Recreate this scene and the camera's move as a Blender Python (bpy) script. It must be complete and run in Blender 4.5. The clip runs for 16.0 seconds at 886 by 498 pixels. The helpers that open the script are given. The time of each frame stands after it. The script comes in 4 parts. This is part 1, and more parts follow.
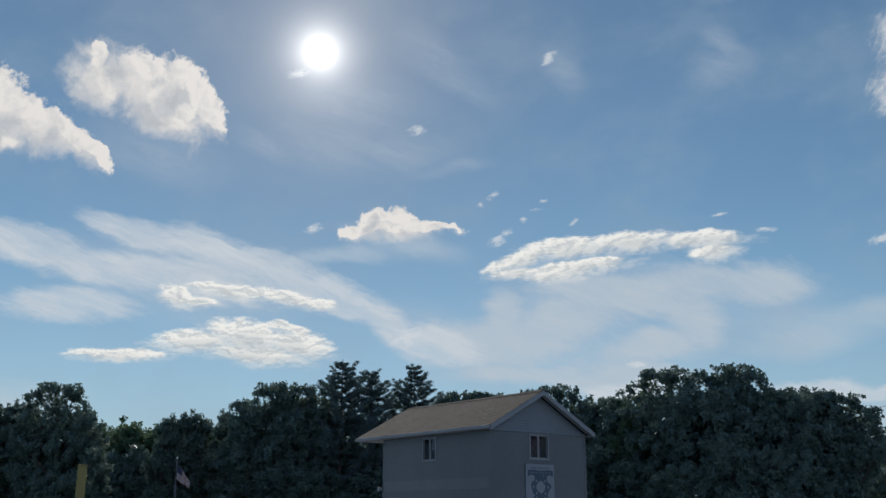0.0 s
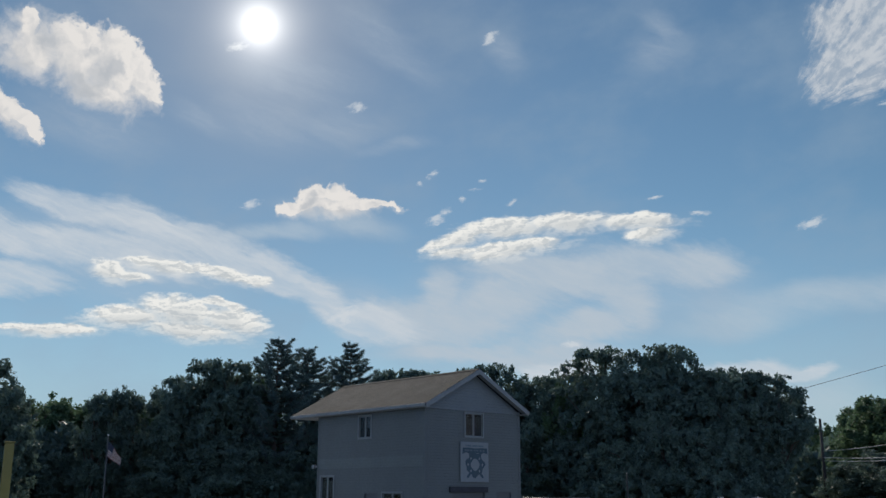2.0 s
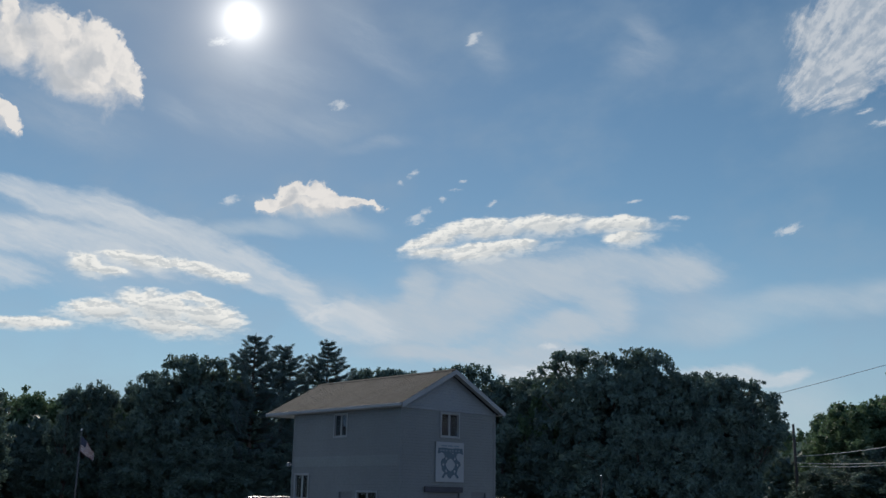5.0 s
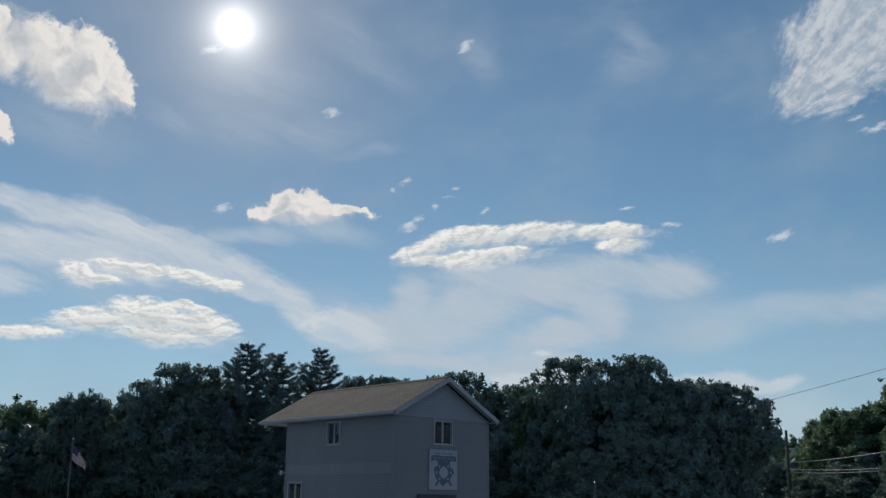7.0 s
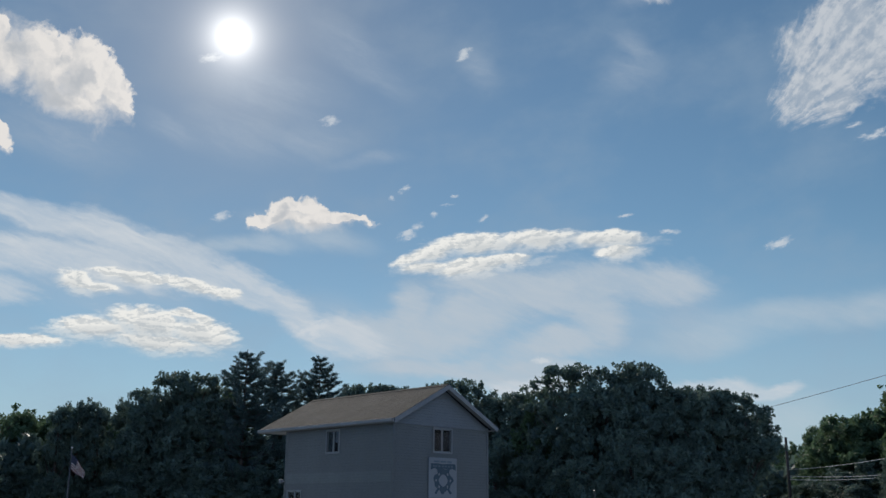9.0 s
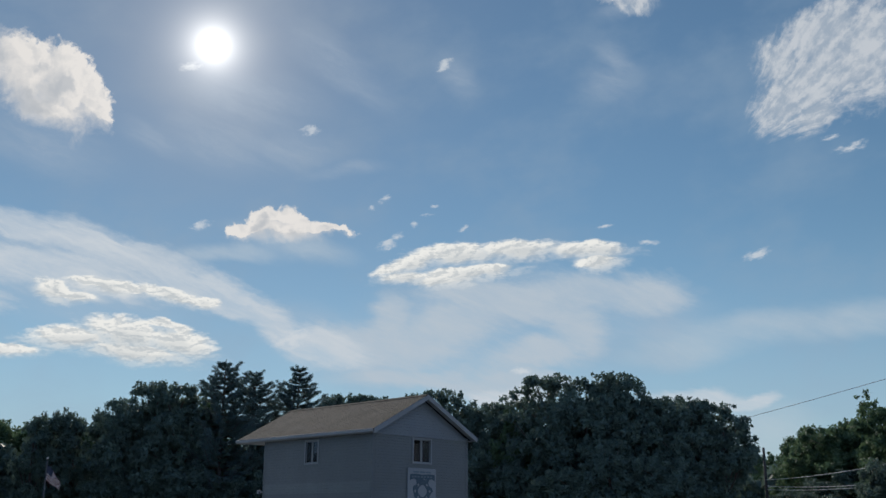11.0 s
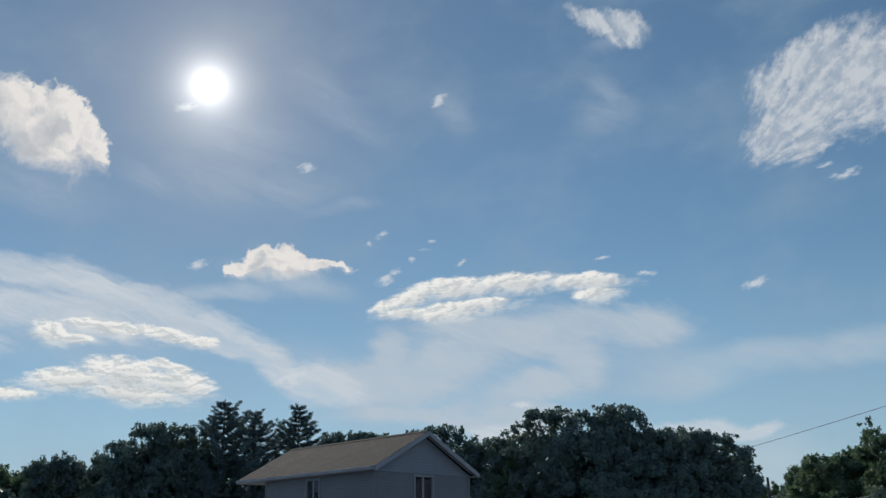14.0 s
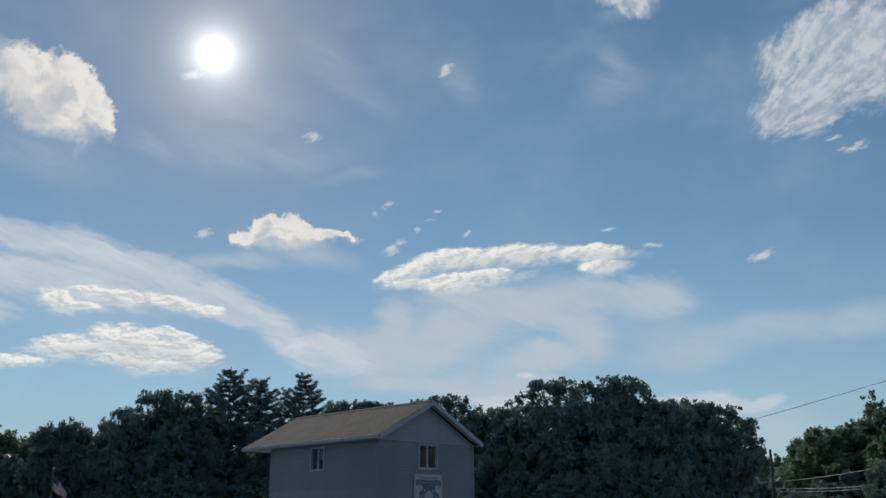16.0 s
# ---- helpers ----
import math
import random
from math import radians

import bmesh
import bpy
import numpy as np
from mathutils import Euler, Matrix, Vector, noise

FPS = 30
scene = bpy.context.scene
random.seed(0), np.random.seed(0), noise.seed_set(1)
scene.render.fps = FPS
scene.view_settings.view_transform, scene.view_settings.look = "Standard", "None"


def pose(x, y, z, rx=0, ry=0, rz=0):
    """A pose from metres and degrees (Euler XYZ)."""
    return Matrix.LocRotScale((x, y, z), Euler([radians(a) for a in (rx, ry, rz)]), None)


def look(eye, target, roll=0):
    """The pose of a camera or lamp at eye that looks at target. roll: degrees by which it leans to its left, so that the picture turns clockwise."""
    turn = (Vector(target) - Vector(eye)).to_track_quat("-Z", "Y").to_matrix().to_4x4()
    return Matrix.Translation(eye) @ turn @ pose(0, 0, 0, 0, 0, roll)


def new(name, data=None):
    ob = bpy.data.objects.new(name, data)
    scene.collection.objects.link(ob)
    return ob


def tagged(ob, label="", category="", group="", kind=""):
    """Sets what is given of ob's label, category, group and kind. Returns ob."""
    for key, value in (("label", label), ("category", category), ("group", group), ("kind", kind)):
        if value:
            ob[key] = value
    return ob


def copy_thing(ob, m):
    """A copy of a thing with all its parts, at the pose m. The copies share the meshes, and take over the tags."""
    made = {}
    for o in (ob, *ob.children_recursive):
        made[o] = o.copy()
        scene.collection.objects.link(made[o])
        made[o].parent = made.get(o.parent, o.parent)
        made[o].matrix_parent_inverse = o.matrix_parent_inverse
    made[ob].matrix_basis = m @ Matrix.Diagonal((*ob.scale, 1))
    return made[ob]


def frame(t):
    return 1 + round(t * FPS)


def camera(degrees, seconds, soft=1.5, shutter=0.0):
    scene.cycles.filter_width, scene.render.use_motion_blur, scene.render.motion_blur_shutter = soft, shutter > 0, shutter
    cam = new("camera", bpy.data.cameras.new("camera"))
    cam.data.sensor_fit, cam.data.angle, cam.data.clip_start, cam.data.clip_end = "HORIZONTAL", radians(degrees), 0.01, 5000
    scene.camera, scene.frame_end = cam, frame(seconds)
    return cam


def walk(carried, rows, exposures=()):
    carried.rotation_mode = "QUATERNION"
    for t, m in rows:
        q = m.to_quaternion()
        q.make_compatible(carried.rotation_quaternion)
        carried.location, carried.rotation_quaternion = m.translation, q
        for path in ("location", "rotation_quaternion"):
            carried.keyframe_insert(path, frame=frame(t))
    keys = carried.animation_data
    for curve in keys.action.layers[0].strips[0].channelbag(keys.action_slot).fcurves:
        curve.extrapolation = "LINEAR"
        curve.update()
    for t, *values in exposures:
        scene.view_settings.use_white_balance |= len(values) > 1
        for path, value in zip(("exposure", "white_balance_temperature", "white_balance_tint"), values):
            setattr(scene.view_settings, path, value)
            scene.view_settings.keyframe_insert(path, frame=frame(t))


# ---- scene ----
cam = camera(48.0, 16.0)

# seconds and the turn of the camera, which stands in one spot
TURNS_A = [
    (0, 105.267, -0.140, 3.925),
    (0.5, 105.067, 0.107, 1.994),
    (1, 104.766, 0.220, 0.860),
    (1.5, 104.415, 0.123, 0.396),
    (2, 104.045, -0.097, 0.267),
    (2.5, 103.715, -0.270, 0.147),
    (3, 103.528, -0.337, -0.081),
    (3.5, 103.526, -0.432, -0.362),
    (4, 103.628, -0.545, -0.694),
    (4.5, 103.865, -0.822, -1.023),
    (7, 104.473, -0.622, -1.519),
    (7.5, 104.669, -0.469, -1.377),
    (8, 104.868, -0.410, -1.274),
]
TURNS_B = [
    (8.5, 104.921, -0.397, -1.322),
    (9, 104.916, -0.473, -1.541),
    (11.5, 105.818, -0.304, -3.021),
    (12, 106.230, -0.249, -3.331),
    (12.5, 106.796, -0.092, -3.566),
    (13, 107.312, 0.248, -3.527),
    (13.5, 107.566, 0.589, -3.095),
    (14, 107.495, 0.758, -2.512),
    (14.5, 107.156, 0.724, -2.016),
    (15, 106.671, 0.572, -1.910),
    (15.5, 106.177, 0.390, -2.065),
    (16, 105.802, 0.242, -2.325),
]
EYE = (0.0, 0.0, 1.85)
walk(cam, [(t, pose(*EYE, rx, ry, rz)) for t, rx, ry, rz in TURNS_A + TURNS_B])

# ---------------------------------------------------------------- light
SUN_AZ, SUN_EL = -11.7, 26.25          # degrees from +y towards +x, and above the horizon
_a, _e = radians(SUN_AZ), radians(SUN_EL)
SUN_DIR = Vector((math.sin(_a) * math.cos(_e), math.cos(_a) * math.cos(_e), math.sin(_e)))

sun_data = bpy.data.lights.new("sun", "SUN")
sun_data.energy, sun_data.angle, sun_data.color = 3.0, radians(0.53), (1.0, 0.93, 0.82)
sun = new("sun", sun_data)
sun.matrix_basis = look((0, 0, 0), -SUN_DIR)

world = bpy.data.worlds.new("sky")
scene.world = world
world.use_nodes = True
world.node_tree.nodes.clear()


class Net:
    """Short calls for building a node tree."""

    def __init__(self, tree):
        self.tree = tree

    def put(self, value, socket):
        if isinstance(value, bpy.types.NodeSocket):
            self.tree.links.new(value, socket)
        elif value is not None:
            socket.default_value = value

    def node(self, kind):
        return self.tree.nodes.new(kind)

    def math(self, op, a, b=None, c=None, clamp=False):
        n = self.node("ShaderNodeMath")
        n.operation, n.use_clamp = op, clamp
        for v, s in zip((a, b, c), n.inputs):
            self.put(v, s)
        return n.outputs[0]

    def vec(self, op, a, b=None, scale=None):
        n = self.node("ShaderNodeVectorMath")
        n.operation = op
        self.put(a, n.inputs[0])
        self.put(b, n.inputs[1])
        if scale is not None:
            self.put(scale, n.inputs[3])
        return n.outputs["Value"] if op in ("LENGTH", "DOT_PRODUCT") else n.outputs[0]

    def noise(self, vector, scale, detail=4.0, rough=0.55, distort=0.0, colour=False):
        n = self.node("ShaderNodeTexNoise")
        self.put(vector, n.inputs["Vector"])
        for key, v in (("Scale", scale), ("Detail", detail), ("Roughness", rough), ("Distortion", distort)):
            n.inputs[key].default_value = v
        return n.outputs["Color" if colour else "Fac"]

    def ramp(self, value, low, high, to0=0.0, to1=1.0):
        n = self.node("ShaderNodeMapRange")
        n.interpolation_type = "SMOOTHSTEP"
        self.put(value, n.inputs["Value"])
        for key, v in (("From Min", low), ("From Max", high), ("To Min", to0), ("To Max", to1)):
            self.put(v, n.inputs[key])
        return n.outputs[0]

    def mix(self, fac, a, b, blend="MIX"):
        n = self.node("ShaderNodeMix")
        n.data_type, n.blend_type = "RGBA", blend
        self.put(fac, n.inputs[0])
        for v, s in ((a, n.inputs[6]), (b, n.inputs[7])):
            if isinstance(v, tuple) and len(v) == 3:
                v = (*v, 1.0)
            self.put(v, s)
        return n.outputs[2]

    def mapped(self, vector, loc=(0, 0, 0), turn=0.0, size=(1, 1, 1)):
        n = self.node("ShaderNodeMapping")
        n.vector_type = "TEXTURE"
        self.put(vector, n.inputs[0])
        n.inputs["Location"].default_value = loc
        n.inputs["Rotation"].default_value = (0, 0, radians(turn))
        n.inputs["Scale"].default_value = size
        return n.outputs[0]


def build_sky():
    k = Net(world.node_tree)
    direction = k.node("ShaderNodeTexCoord").outputs["Generated"]
    sky = k.node("ShaderNodeTexSky")
    sky.sky_type, sky.sun_disc = "NISHITA", False
    sky.sun_elevation, sky.sun_rotation = radians(SUN_EL), radians(SUN_AZ)
    sky.altitude, sky.air_density, sky.dust_density, sky.ozone_density = 100.0, 1.0, 0.0, 2.0
    xyz = k.node("ShaderNodeSeparateXYZ")
    k.put(direction, xyz.inputs[0])
    az = k.math("DEGREES", k.math("ARCTAN2", xyz.outputs[0], xyz.outputs[1]))
    el = k.math("DEGREES", k.math("ARCSINE", xyz.outputs[2]))
    comb = k.node("ShaderNodeCombineXYZ")
    k.put(az, comb.inputs[0])
    k.put(el, comb.inputs[1])
    place = comb.outputs[0]

    def warped(freq, amount, detail=6.0, rough=0.6, stretch=(1, 1, 1), turn=0.0):
        n = k.noise(k.mapped(place, (0, 0, 0), turn, stretch), freq, detail, rough, colour=True)
        return k.vec("ADD", place, k.vec("SCALE", k.vec("SUBTRACT", n, (0.5, 0.5, 0.5)), scale=amount))

    def puffs(vector, rows, blend=0.12):
        """The largest of a group of soft ellipses: 1 in their middles, 0 at their rims. Degrees of azimuth, elevation, half width, half height, tilt."""
        flat_xy = k.node("ShaderNodeSeparateXYZ")
        k.put(vector, flat_xy.inputs[0])
        total = 3.0
        for a, e, w, h, tilt in rows:
            spot = k.node("ShaderNodeCombineXYZ")
            for v, socket in zip((flat_xy.outputs[0], flat_xy.outputs[1], total), spot.inputs):
                k.put(v, socket)
            away = k.vec("LENGTH", k.mapped(spot.outputs[0], (a, e, 0), tilt, (w, h, 1e6)))
            total = k.math("SMOOTH_MIN", total, away, blend)
        total = k.math("SUBTRACT", 1.0, total)
        return total

    fine = warped(0.45, 1.7, 9.0, 0.60)
    ragged = warped(0.7, 1.0, 9.0, 0.66, (2.4, 0.9, 1), 4)
    soft = warped(0.3, 2.2, 6.0, 0.55, (1.8, 0.9, 1), -14)
    swept = warped(0.45, 1.8, 9.0, 0.66, (1.6, 0.9, 1), 24)

    # heaped clouds with crisp rims
    heap_rows = [
        (-24.4, 23.4, 2.1, 1.4, -8), (-22.1, 23.4, 3.0, 1.9, -18), (-19.8, 22.8, 2.4, 1.9, -32), (-18.2, 22.2, 1.1, 0.9, -20), (-24.9, 24.7, 0.8, 0.9, 0), (-20.5, 21.7, 1.9, 0.9, -5),
        (-30.3, 21.4, 2.0, 1.9, 0), (-28.1, 20.6, 2.3, 1.2, -18), (-25.8, 20.1, 1.9, 0.9, -30), (-24.2, 19.5, 1.0, 0.5, -42), (-29.6, 19.8, 2.0, 0.8, 0),
        (-7.0, 16.4, 2.5, 0.75, 0), (-7.4, 17.0, 1.6, 0.8, 0), (-4.6, 16.45, 1.7, 0.34, 3), (-9.1, 16.3, 1.3, 0.38, 10)]
    heaped = puffs(fine, heap_rows, 0.4)
    # flatter clouds, torn along their length
    flat_rows = [
        (3.4, 15.2, 3.4, 0.85, 0), (0.7, 14.6, 3.0, 0.68, 18), (7.1, 15.35, 3.8, 0.75, 2), (11.1, 15.3, 3.3, 0.62, -2), (12.0, 14.65, 1.9, 0.62, 4), (4.1, 14.05, 3.9, 0.72, 6),
        (0.4, 13.8, 2.2, 0.55, 0), (2.4, 13.6, 2.8, 0.6, 2), (-19.1, 12.1, 1.5, 0.75, -14), (-16.4, 12.5, 2.9, 0.55, -7), (-13.0, 12.2, 2.7, 0.5, -8), (-11.1, 12.0, 1.1, 0.42, 0), (-18.0, 11.85, 1.3, 0.42, 0),
        (-15.3, 10.0, 3.2, 1.25, -4), (-12.5, 9.7, 2.8, 1.1, -12), (-18.1, 9.6, 3.2, 0.85, 4), (-22.0, 8.7, 3.4, 0.45, 3), (-14.6, 9.15, 4.2, 0.95, -4), (-13.2, 10.6, 1.4, 0.4, -8)]
    flat = puffs(ragged, flat_rows)
    scraps = puffs(ragged, [
        (2.6, 26.0, 0.64, 0.31, 35), (-5.6, 22.1, 0.8, 0.31, 8), (-1.0, 18.3, 0.48, 0.2, 28), (-0.1, 16.1, 0.54, 0.25, 30), (-0.7, 15.7, 0.74, 0.27, 20), (0.9, 16.8, 0.24, 0.22, 60),
        (1.7, 17.4, 0.41, 0.15, 10), (-1.7, 17.7, 0.24, 0.16, 0), (2.0, 18.0, 0.3, 0.15, 0), (-13.0, 25.0, 0.8, 0.35, 15), (20.7, 14.6, 0.8, 0.33, 15), (-6.0, 10.1, 1.4, 0.55, 8), (7.2, 8.6, 0.65, 0.28, 10),
        (26.2, 19.9, 0.9, 0.32, 14), (25.2, 20.6, 0.6, 0.2, 14), (12.3, 16.6, 0.72, 0.15, 4), (14.6, 15.7, 0.8, 0.18, 0), (-11.6, 16.3, 0.7, 0.3, 20), (3.7, 16.7, 0.47, 0.15, 20)])
    # the combed cloud high up
    combed = puffs(swept, [
        (22.9, 22.7, 2.1, 1.6, 30), (24.6, 23.6, 3.0, 2.3, 35), (27.6, 24.7, 4.2, 2.9, 20), (31.2, 24.7, 4.6, 3.2, 12), (24.6, 21.9, 1.7, 1.0, 25),
        (25.4, 26.0, 3.2, 1.7, 25), (22.8, 24.8, 1.5, 1.6, 60), (14.4, 29.3, 1.9, 1.0, -20), (12.6, 29.9, 1.8, 0.6, -25)])
    # thin veils
    band = puffs(soft, [
        (-21.2, 15.5, 4.0, 0.95, -14), (-17.5, 14.6, 3.8, 1.25, -22), (-13.7, 13.6, 4.0, 1.3, -20), (-9.8, 12.5, 3.6, 1.1, -20), (-6.8, 10.9, 3.0, 1.05, -42),
        (-4.2, 9.9, 3.3, 1.2, -12), (-23.0, 13.4, 4.2, 1.2, -6), (-18.5, 13.2, 5.0, 1.2, -10), (-25.0, 11.3, 4.0, 1.1, 0), (-27.5, 14.5, 4.0, 1.2, -10),
        (16.8, 7.1, 3.0, 0.6, -2), (19.6, 6.8, 2.0, 0.5, 0), (6.3, 7.1, 2.6, 0.7, 4)], 0.35)
    wash = puffs(soft, [(5.5, 10.6, 9.5, 4.0, 0), (-3.0, 9.6, 6.0, 2.4, -20), (-19.0, 13.0, 8.0, 3.2, -12), (13.0, 11.6, 6.0, 2.4, 0)], 0.35)
    sheet = puffs(soft, [
        (0.4, 9.7, 4.2, 1.7, 10), (3.4, 11.1, 4.4, 1.9, 20), (6.7, 12.5, 5.4, 1.5, -4), (10.4, 11.3, 2.5, 1.7, -55), (11.3, 12.9, 3.8, 1.1, 0), (8.2, 9.6, 3.8, 1.1, 14),
        (1.1, 8.1, 5.2, 0.9, 0), (14.2, 12.8, 3.6, 1.2, 0), (-0.3, 11.6, 1.5, 1.6, -30), (6.9, 8.0, 4.6, 0.8, 0), (-1.9, 10.2, 3.4, 1.2, -5), (5.0, 12.9, 5.0, 1.1, 4)], 0.35)
    low = puffs(soft, [
        (20.8, 10.6, 6.2, 1.1, 3), (25.5, 10.7, 5.0, 1.1, 2), (16.8, 9.7, 4.2, 1.1, 8), 
        (4.0, 7.5, 2.5, 0.55, 0), (20.1, 5.1, 3.4, 1.7, 0), (-27.0, 6.1, 3.6, 1.4, 0), (-9.6, 14.9, 3.1, 0.6, 4), (-6.4, 15.7, 3.9, 0.95, -10), (-11.5, 14.6, 2.0, 0.5, 10), (31.0, 11.0, 4.0, 1.0, 4)], 0.35)
    high = puffs(soft, [
        (-14.9, 20.8, 2.4, 0.8, -20), (-10.7, 20.9, 4.0, 1.9, -10), (-6.6, 20.8, 3.2, 1.3, 0), (13.2, 25.9, 2.0, 0.9, -40), (13.1, 24.5, 2.2, 1.3, 0), (3.2, 25.3, 1.7, 0.9, -50),
        (-3.5, 19.8, 2.9, 0.5, 6), (-9.4, 23.2, 4.8, 1.9, 0), (-4.0, 25.7, 4.2, 1.25, -30), (14.0, 28.4, 2.1, 0.6, 0), (-21.0, 19.8, 4.6, 1.5, -12)], 0.35)

    to_sun = k.vec("SCALE", k.vec("NORMALIZE", k.vec("SUBTRACT", (SUN_AZ, SUN_EL, 0.0), place)), scale=0.22)
    heaped_sun = puffs(k.vec("ADD", fine, k.vec("SCALE", to_sun, scale=2.6)), heap_rows, 0.4)
    flat_sun = puffs(k.vec("ADD", ragged, k.vec("SCALE", to_sun, scale=1.3)), flat_rows)
    flat_rim = k.ramp(k.math("SUBTRACT", flat, flat_sun), -0.25, 0.35)
    rim = k.ramp(k.math("SUBTRACT", heaped, heaped_sun), -0.22, 0.30)
    billow = k.noise(fine, 0.62, 6.0, 0.52)
    billow_sun = k.noise(k.vec("ADD", fine, k.vec("SCALE", to_sun, scale=1.8)), 0.62, 6.0, 0.52)
    long_grain = k.mapped(ragged, (0, 0, 0), 3, (2.0, 0.8, 1))
    tear = k.noise(long_grain, 1.5, 8.0, 0.62)
    tear_sun = k.noise(k.vec("ADD", long_grain, k.vec("SCALE", to_sun, scale=0.7)), 1.5, 8.0, 0.62)
    # fibres that fan out from the cloud's lower tip
    off = k.node("ShaderNodeSeparateXYZ")
    k.put(k.vec("SUBTRACT", warped(0.6, 0.9, 7.0, 0.6), (19.0, 19.6, 0.0)), off.inputs[0])
    fan = k.node("ShaderNodeCombineXYZ")
    k.put(k.math("MULTIPLY", k.math("ARCTAN2", off.outputs[1], off.outputs[0]), 13.0), fan.inputs[0])
    k.put(k.math("MULTIPLY", k.math("SQRT", k.math("ADD", k.math("MULTIPLY", off.outputs[0], off.outputs[0]), k.math("MULTIPLY", off.outputs[1], off.outputs[1]))), 0.42), fan.inputs[1])
    comb_n = k.noise(fan.outputs[0], 1.3, 8.0, 0.6)
    curdle = k.noise(swept, 1.5, 7.0, 0.6)
    wisp = k.noise(k.mapped(ragged, (0, 0, 0), 18, (1.5, 0.7, 1)), 2.6, 7.0, 0.65)
    haze_n = k.noise(k.mapped(soft, (0, 0, 0), -18, (4.5, 1.0, 1)), 0.95, 8.0, 0.66)
    fibre = k.noise(k.mapped(soft, (0, 0, 0), -19, (6.0, 0.62, 1)), 1.5, 8.0, 0.62)
    hollow = k.noise(fine, 0.62, 3.5, 0.5)
    mottle = k.noise(k.mapped(place, (0, 0, 0), 10, (1.6, 1.0, 1)), 0.22, 5.0, 0.55)

    def shift(field, n, amount):
        return k.math("ADD", field, k.math("MULTIPLY", k.math("SUBTRACT", n, 0.5), amount))

    h = shift(shift(heaped, billow, 1.05), k.noise(fine, 1.9, 7.0, 0.58), 0.8)
    f = shift(flat, tear, 1.0)
    s = shift(scraps, wisp, 3.2)
    c = shift(shift(combed, comb_n, 0.75), curdle, 0.65)
    a_heap = k.ramp(h, k.ramp(rim, 0.2, 0.75, -0.42, -0.12), k.ramp(rim, 0.2, 0.75, 0.75, 0.10))
    a_flat = k.ramp(f, k.ramp(flat_rim, 0.2, 0.8, -0.12, 0.06), k.ramp(flat_rim, 0.2, 0.8, 0.85, 0.40))
    a_scrap = k.math("MULTIPLY", k.ramp(s, -0.1, 1.1, 0.0, 0.75), k.ramp(scraps, -0.35, 0.3))
    a_comb = k.ramp(c, -0.14, 0.55, 0.0, 0.86)
    v_band = k.math("MULTIPLY", k.ramp(shift(shift(band, tear, 0.5), fibre, 0.45), -0.15, 0.50), k.math("MULTIPLY", k.ramp(haze_n, 0.28, 0.70, 0.6, 1.0), k.ramp(fibre, 0.3, 0.62, 0.8, 1.0)))
    v_sheet = k.math("MULTIPLY", k.ramp(shift(shift(sheet, tear, 0.3), haze_n, 0.7), -0.15, 0.62), k.math("MULTIPLY", k.ramp(haze_n, 0.25, 0.72, 0.66, 1.0), k.ramp(fibre, 0.3, 0.65, 0.9, 1.0)))
    v_low = k.math("MULTIPLY", k.ramp(low, -0.25, 0.85), k.ramp(haze_n, 0.2, 0.7, 0.34, 0.64))
    v_high = k.math("MULTIPLY", k.ramp(high, -0.3, 1.0), k.ramp(haze_n, 0.25, 0.8, 0.18, 0.6))

    # hazier air sunwards; clearer, bluer and brightened as unseen fill away from it
    angle = k.math("DEGREES", k.math("ARCCOSINE", k.math("MINIMUM", k.vec("DOT_PRODUCT", direction, tuple(SUN_DIR)), 1.0)))
    colour = k.mix(1.0, sky.outputs[0], k.mix(k.ramp(angle, 48.0, 85.0), SKY_TINT, CLEAR_TINT), "MULTIPLY")
    colour = k.mix(k.ramp(mottle, 0.40, 0.75, 0.0, 0.36), colour, (2.8, 3.8, 4.9))
    # air that brightens towards the sun
    colour = k.mix(k.math("MULTIPLY", k.math("EXPONENT", k.math("MULTIPLY", angle, -0.13)), 0.8), colour, (2.9, 3.2, 3.8))
    colour = k.mix(k.ramp(el, 0.0, 17.0, 0.5, 0.0), colour, (3.3, 4.25, 5.9))
    colour = k.mix(k.math("MULTIPLY", k.ramp(wash, -0.1, 0.6), k.ramp(haze_n, 0.2, 0.8, 0.16, 0.42)), colour, (4.3, 5.1, 6.0))
    colour = k.mix(v_high, colour, (3.6, 4.4, 5.4))
    colour = k.mix(v_low, colour, (4.7, 5.5, 6.2))
    colour = k.mix(v_sheet, colour, (4.6, 5.35, 6.1))
    colour = k.mix(v_band, colour, (5.6, 6.15, 6.7))
    colour = k.mix(a_comb, colour, k.mix(k.ramp(k.math("ADD", k.math("MULTIPLY", comb_n, 0.6), k.math("MULTIPLY", curdle, 0.4)), 0.40, 0.60), (3.7, 4.35, 5.15), (5.9, 6.2, 6.55)))
    colour = k.mix(a_scrap, colour, (6.2, 6.6, 7.0))
    lit = k.ramp(k.math("SUBTRACT", tear, tear_sun), -0.09, 0.09)
    body = k.ramp(f, 0.35, 1.0, 1.0, 0.55)
    colour = k.mix(a_flat, colour, k.mix(k.math("MULTIPLY", k.math("MULTIPLY", k.math("ADD", lit, 0.35, clamp=True), body), k.ramp(flat_rim, 0.1, 0.9, 0.72, 1.2), clamp=True), (4.3, 4.8, 5.2), (8.3, 8.3, 8.0)))
    lit = k.ramp(k.math("SUBTRACT", billow, billow_sun), -0.16, 0.14, 0.55, 1.0)
    shade = k.math("MULTIPLY", k.ramp(hollow, 0.46, 0.66), k.ramp(h, 0.15, 0.75, 0.1, 0.72))
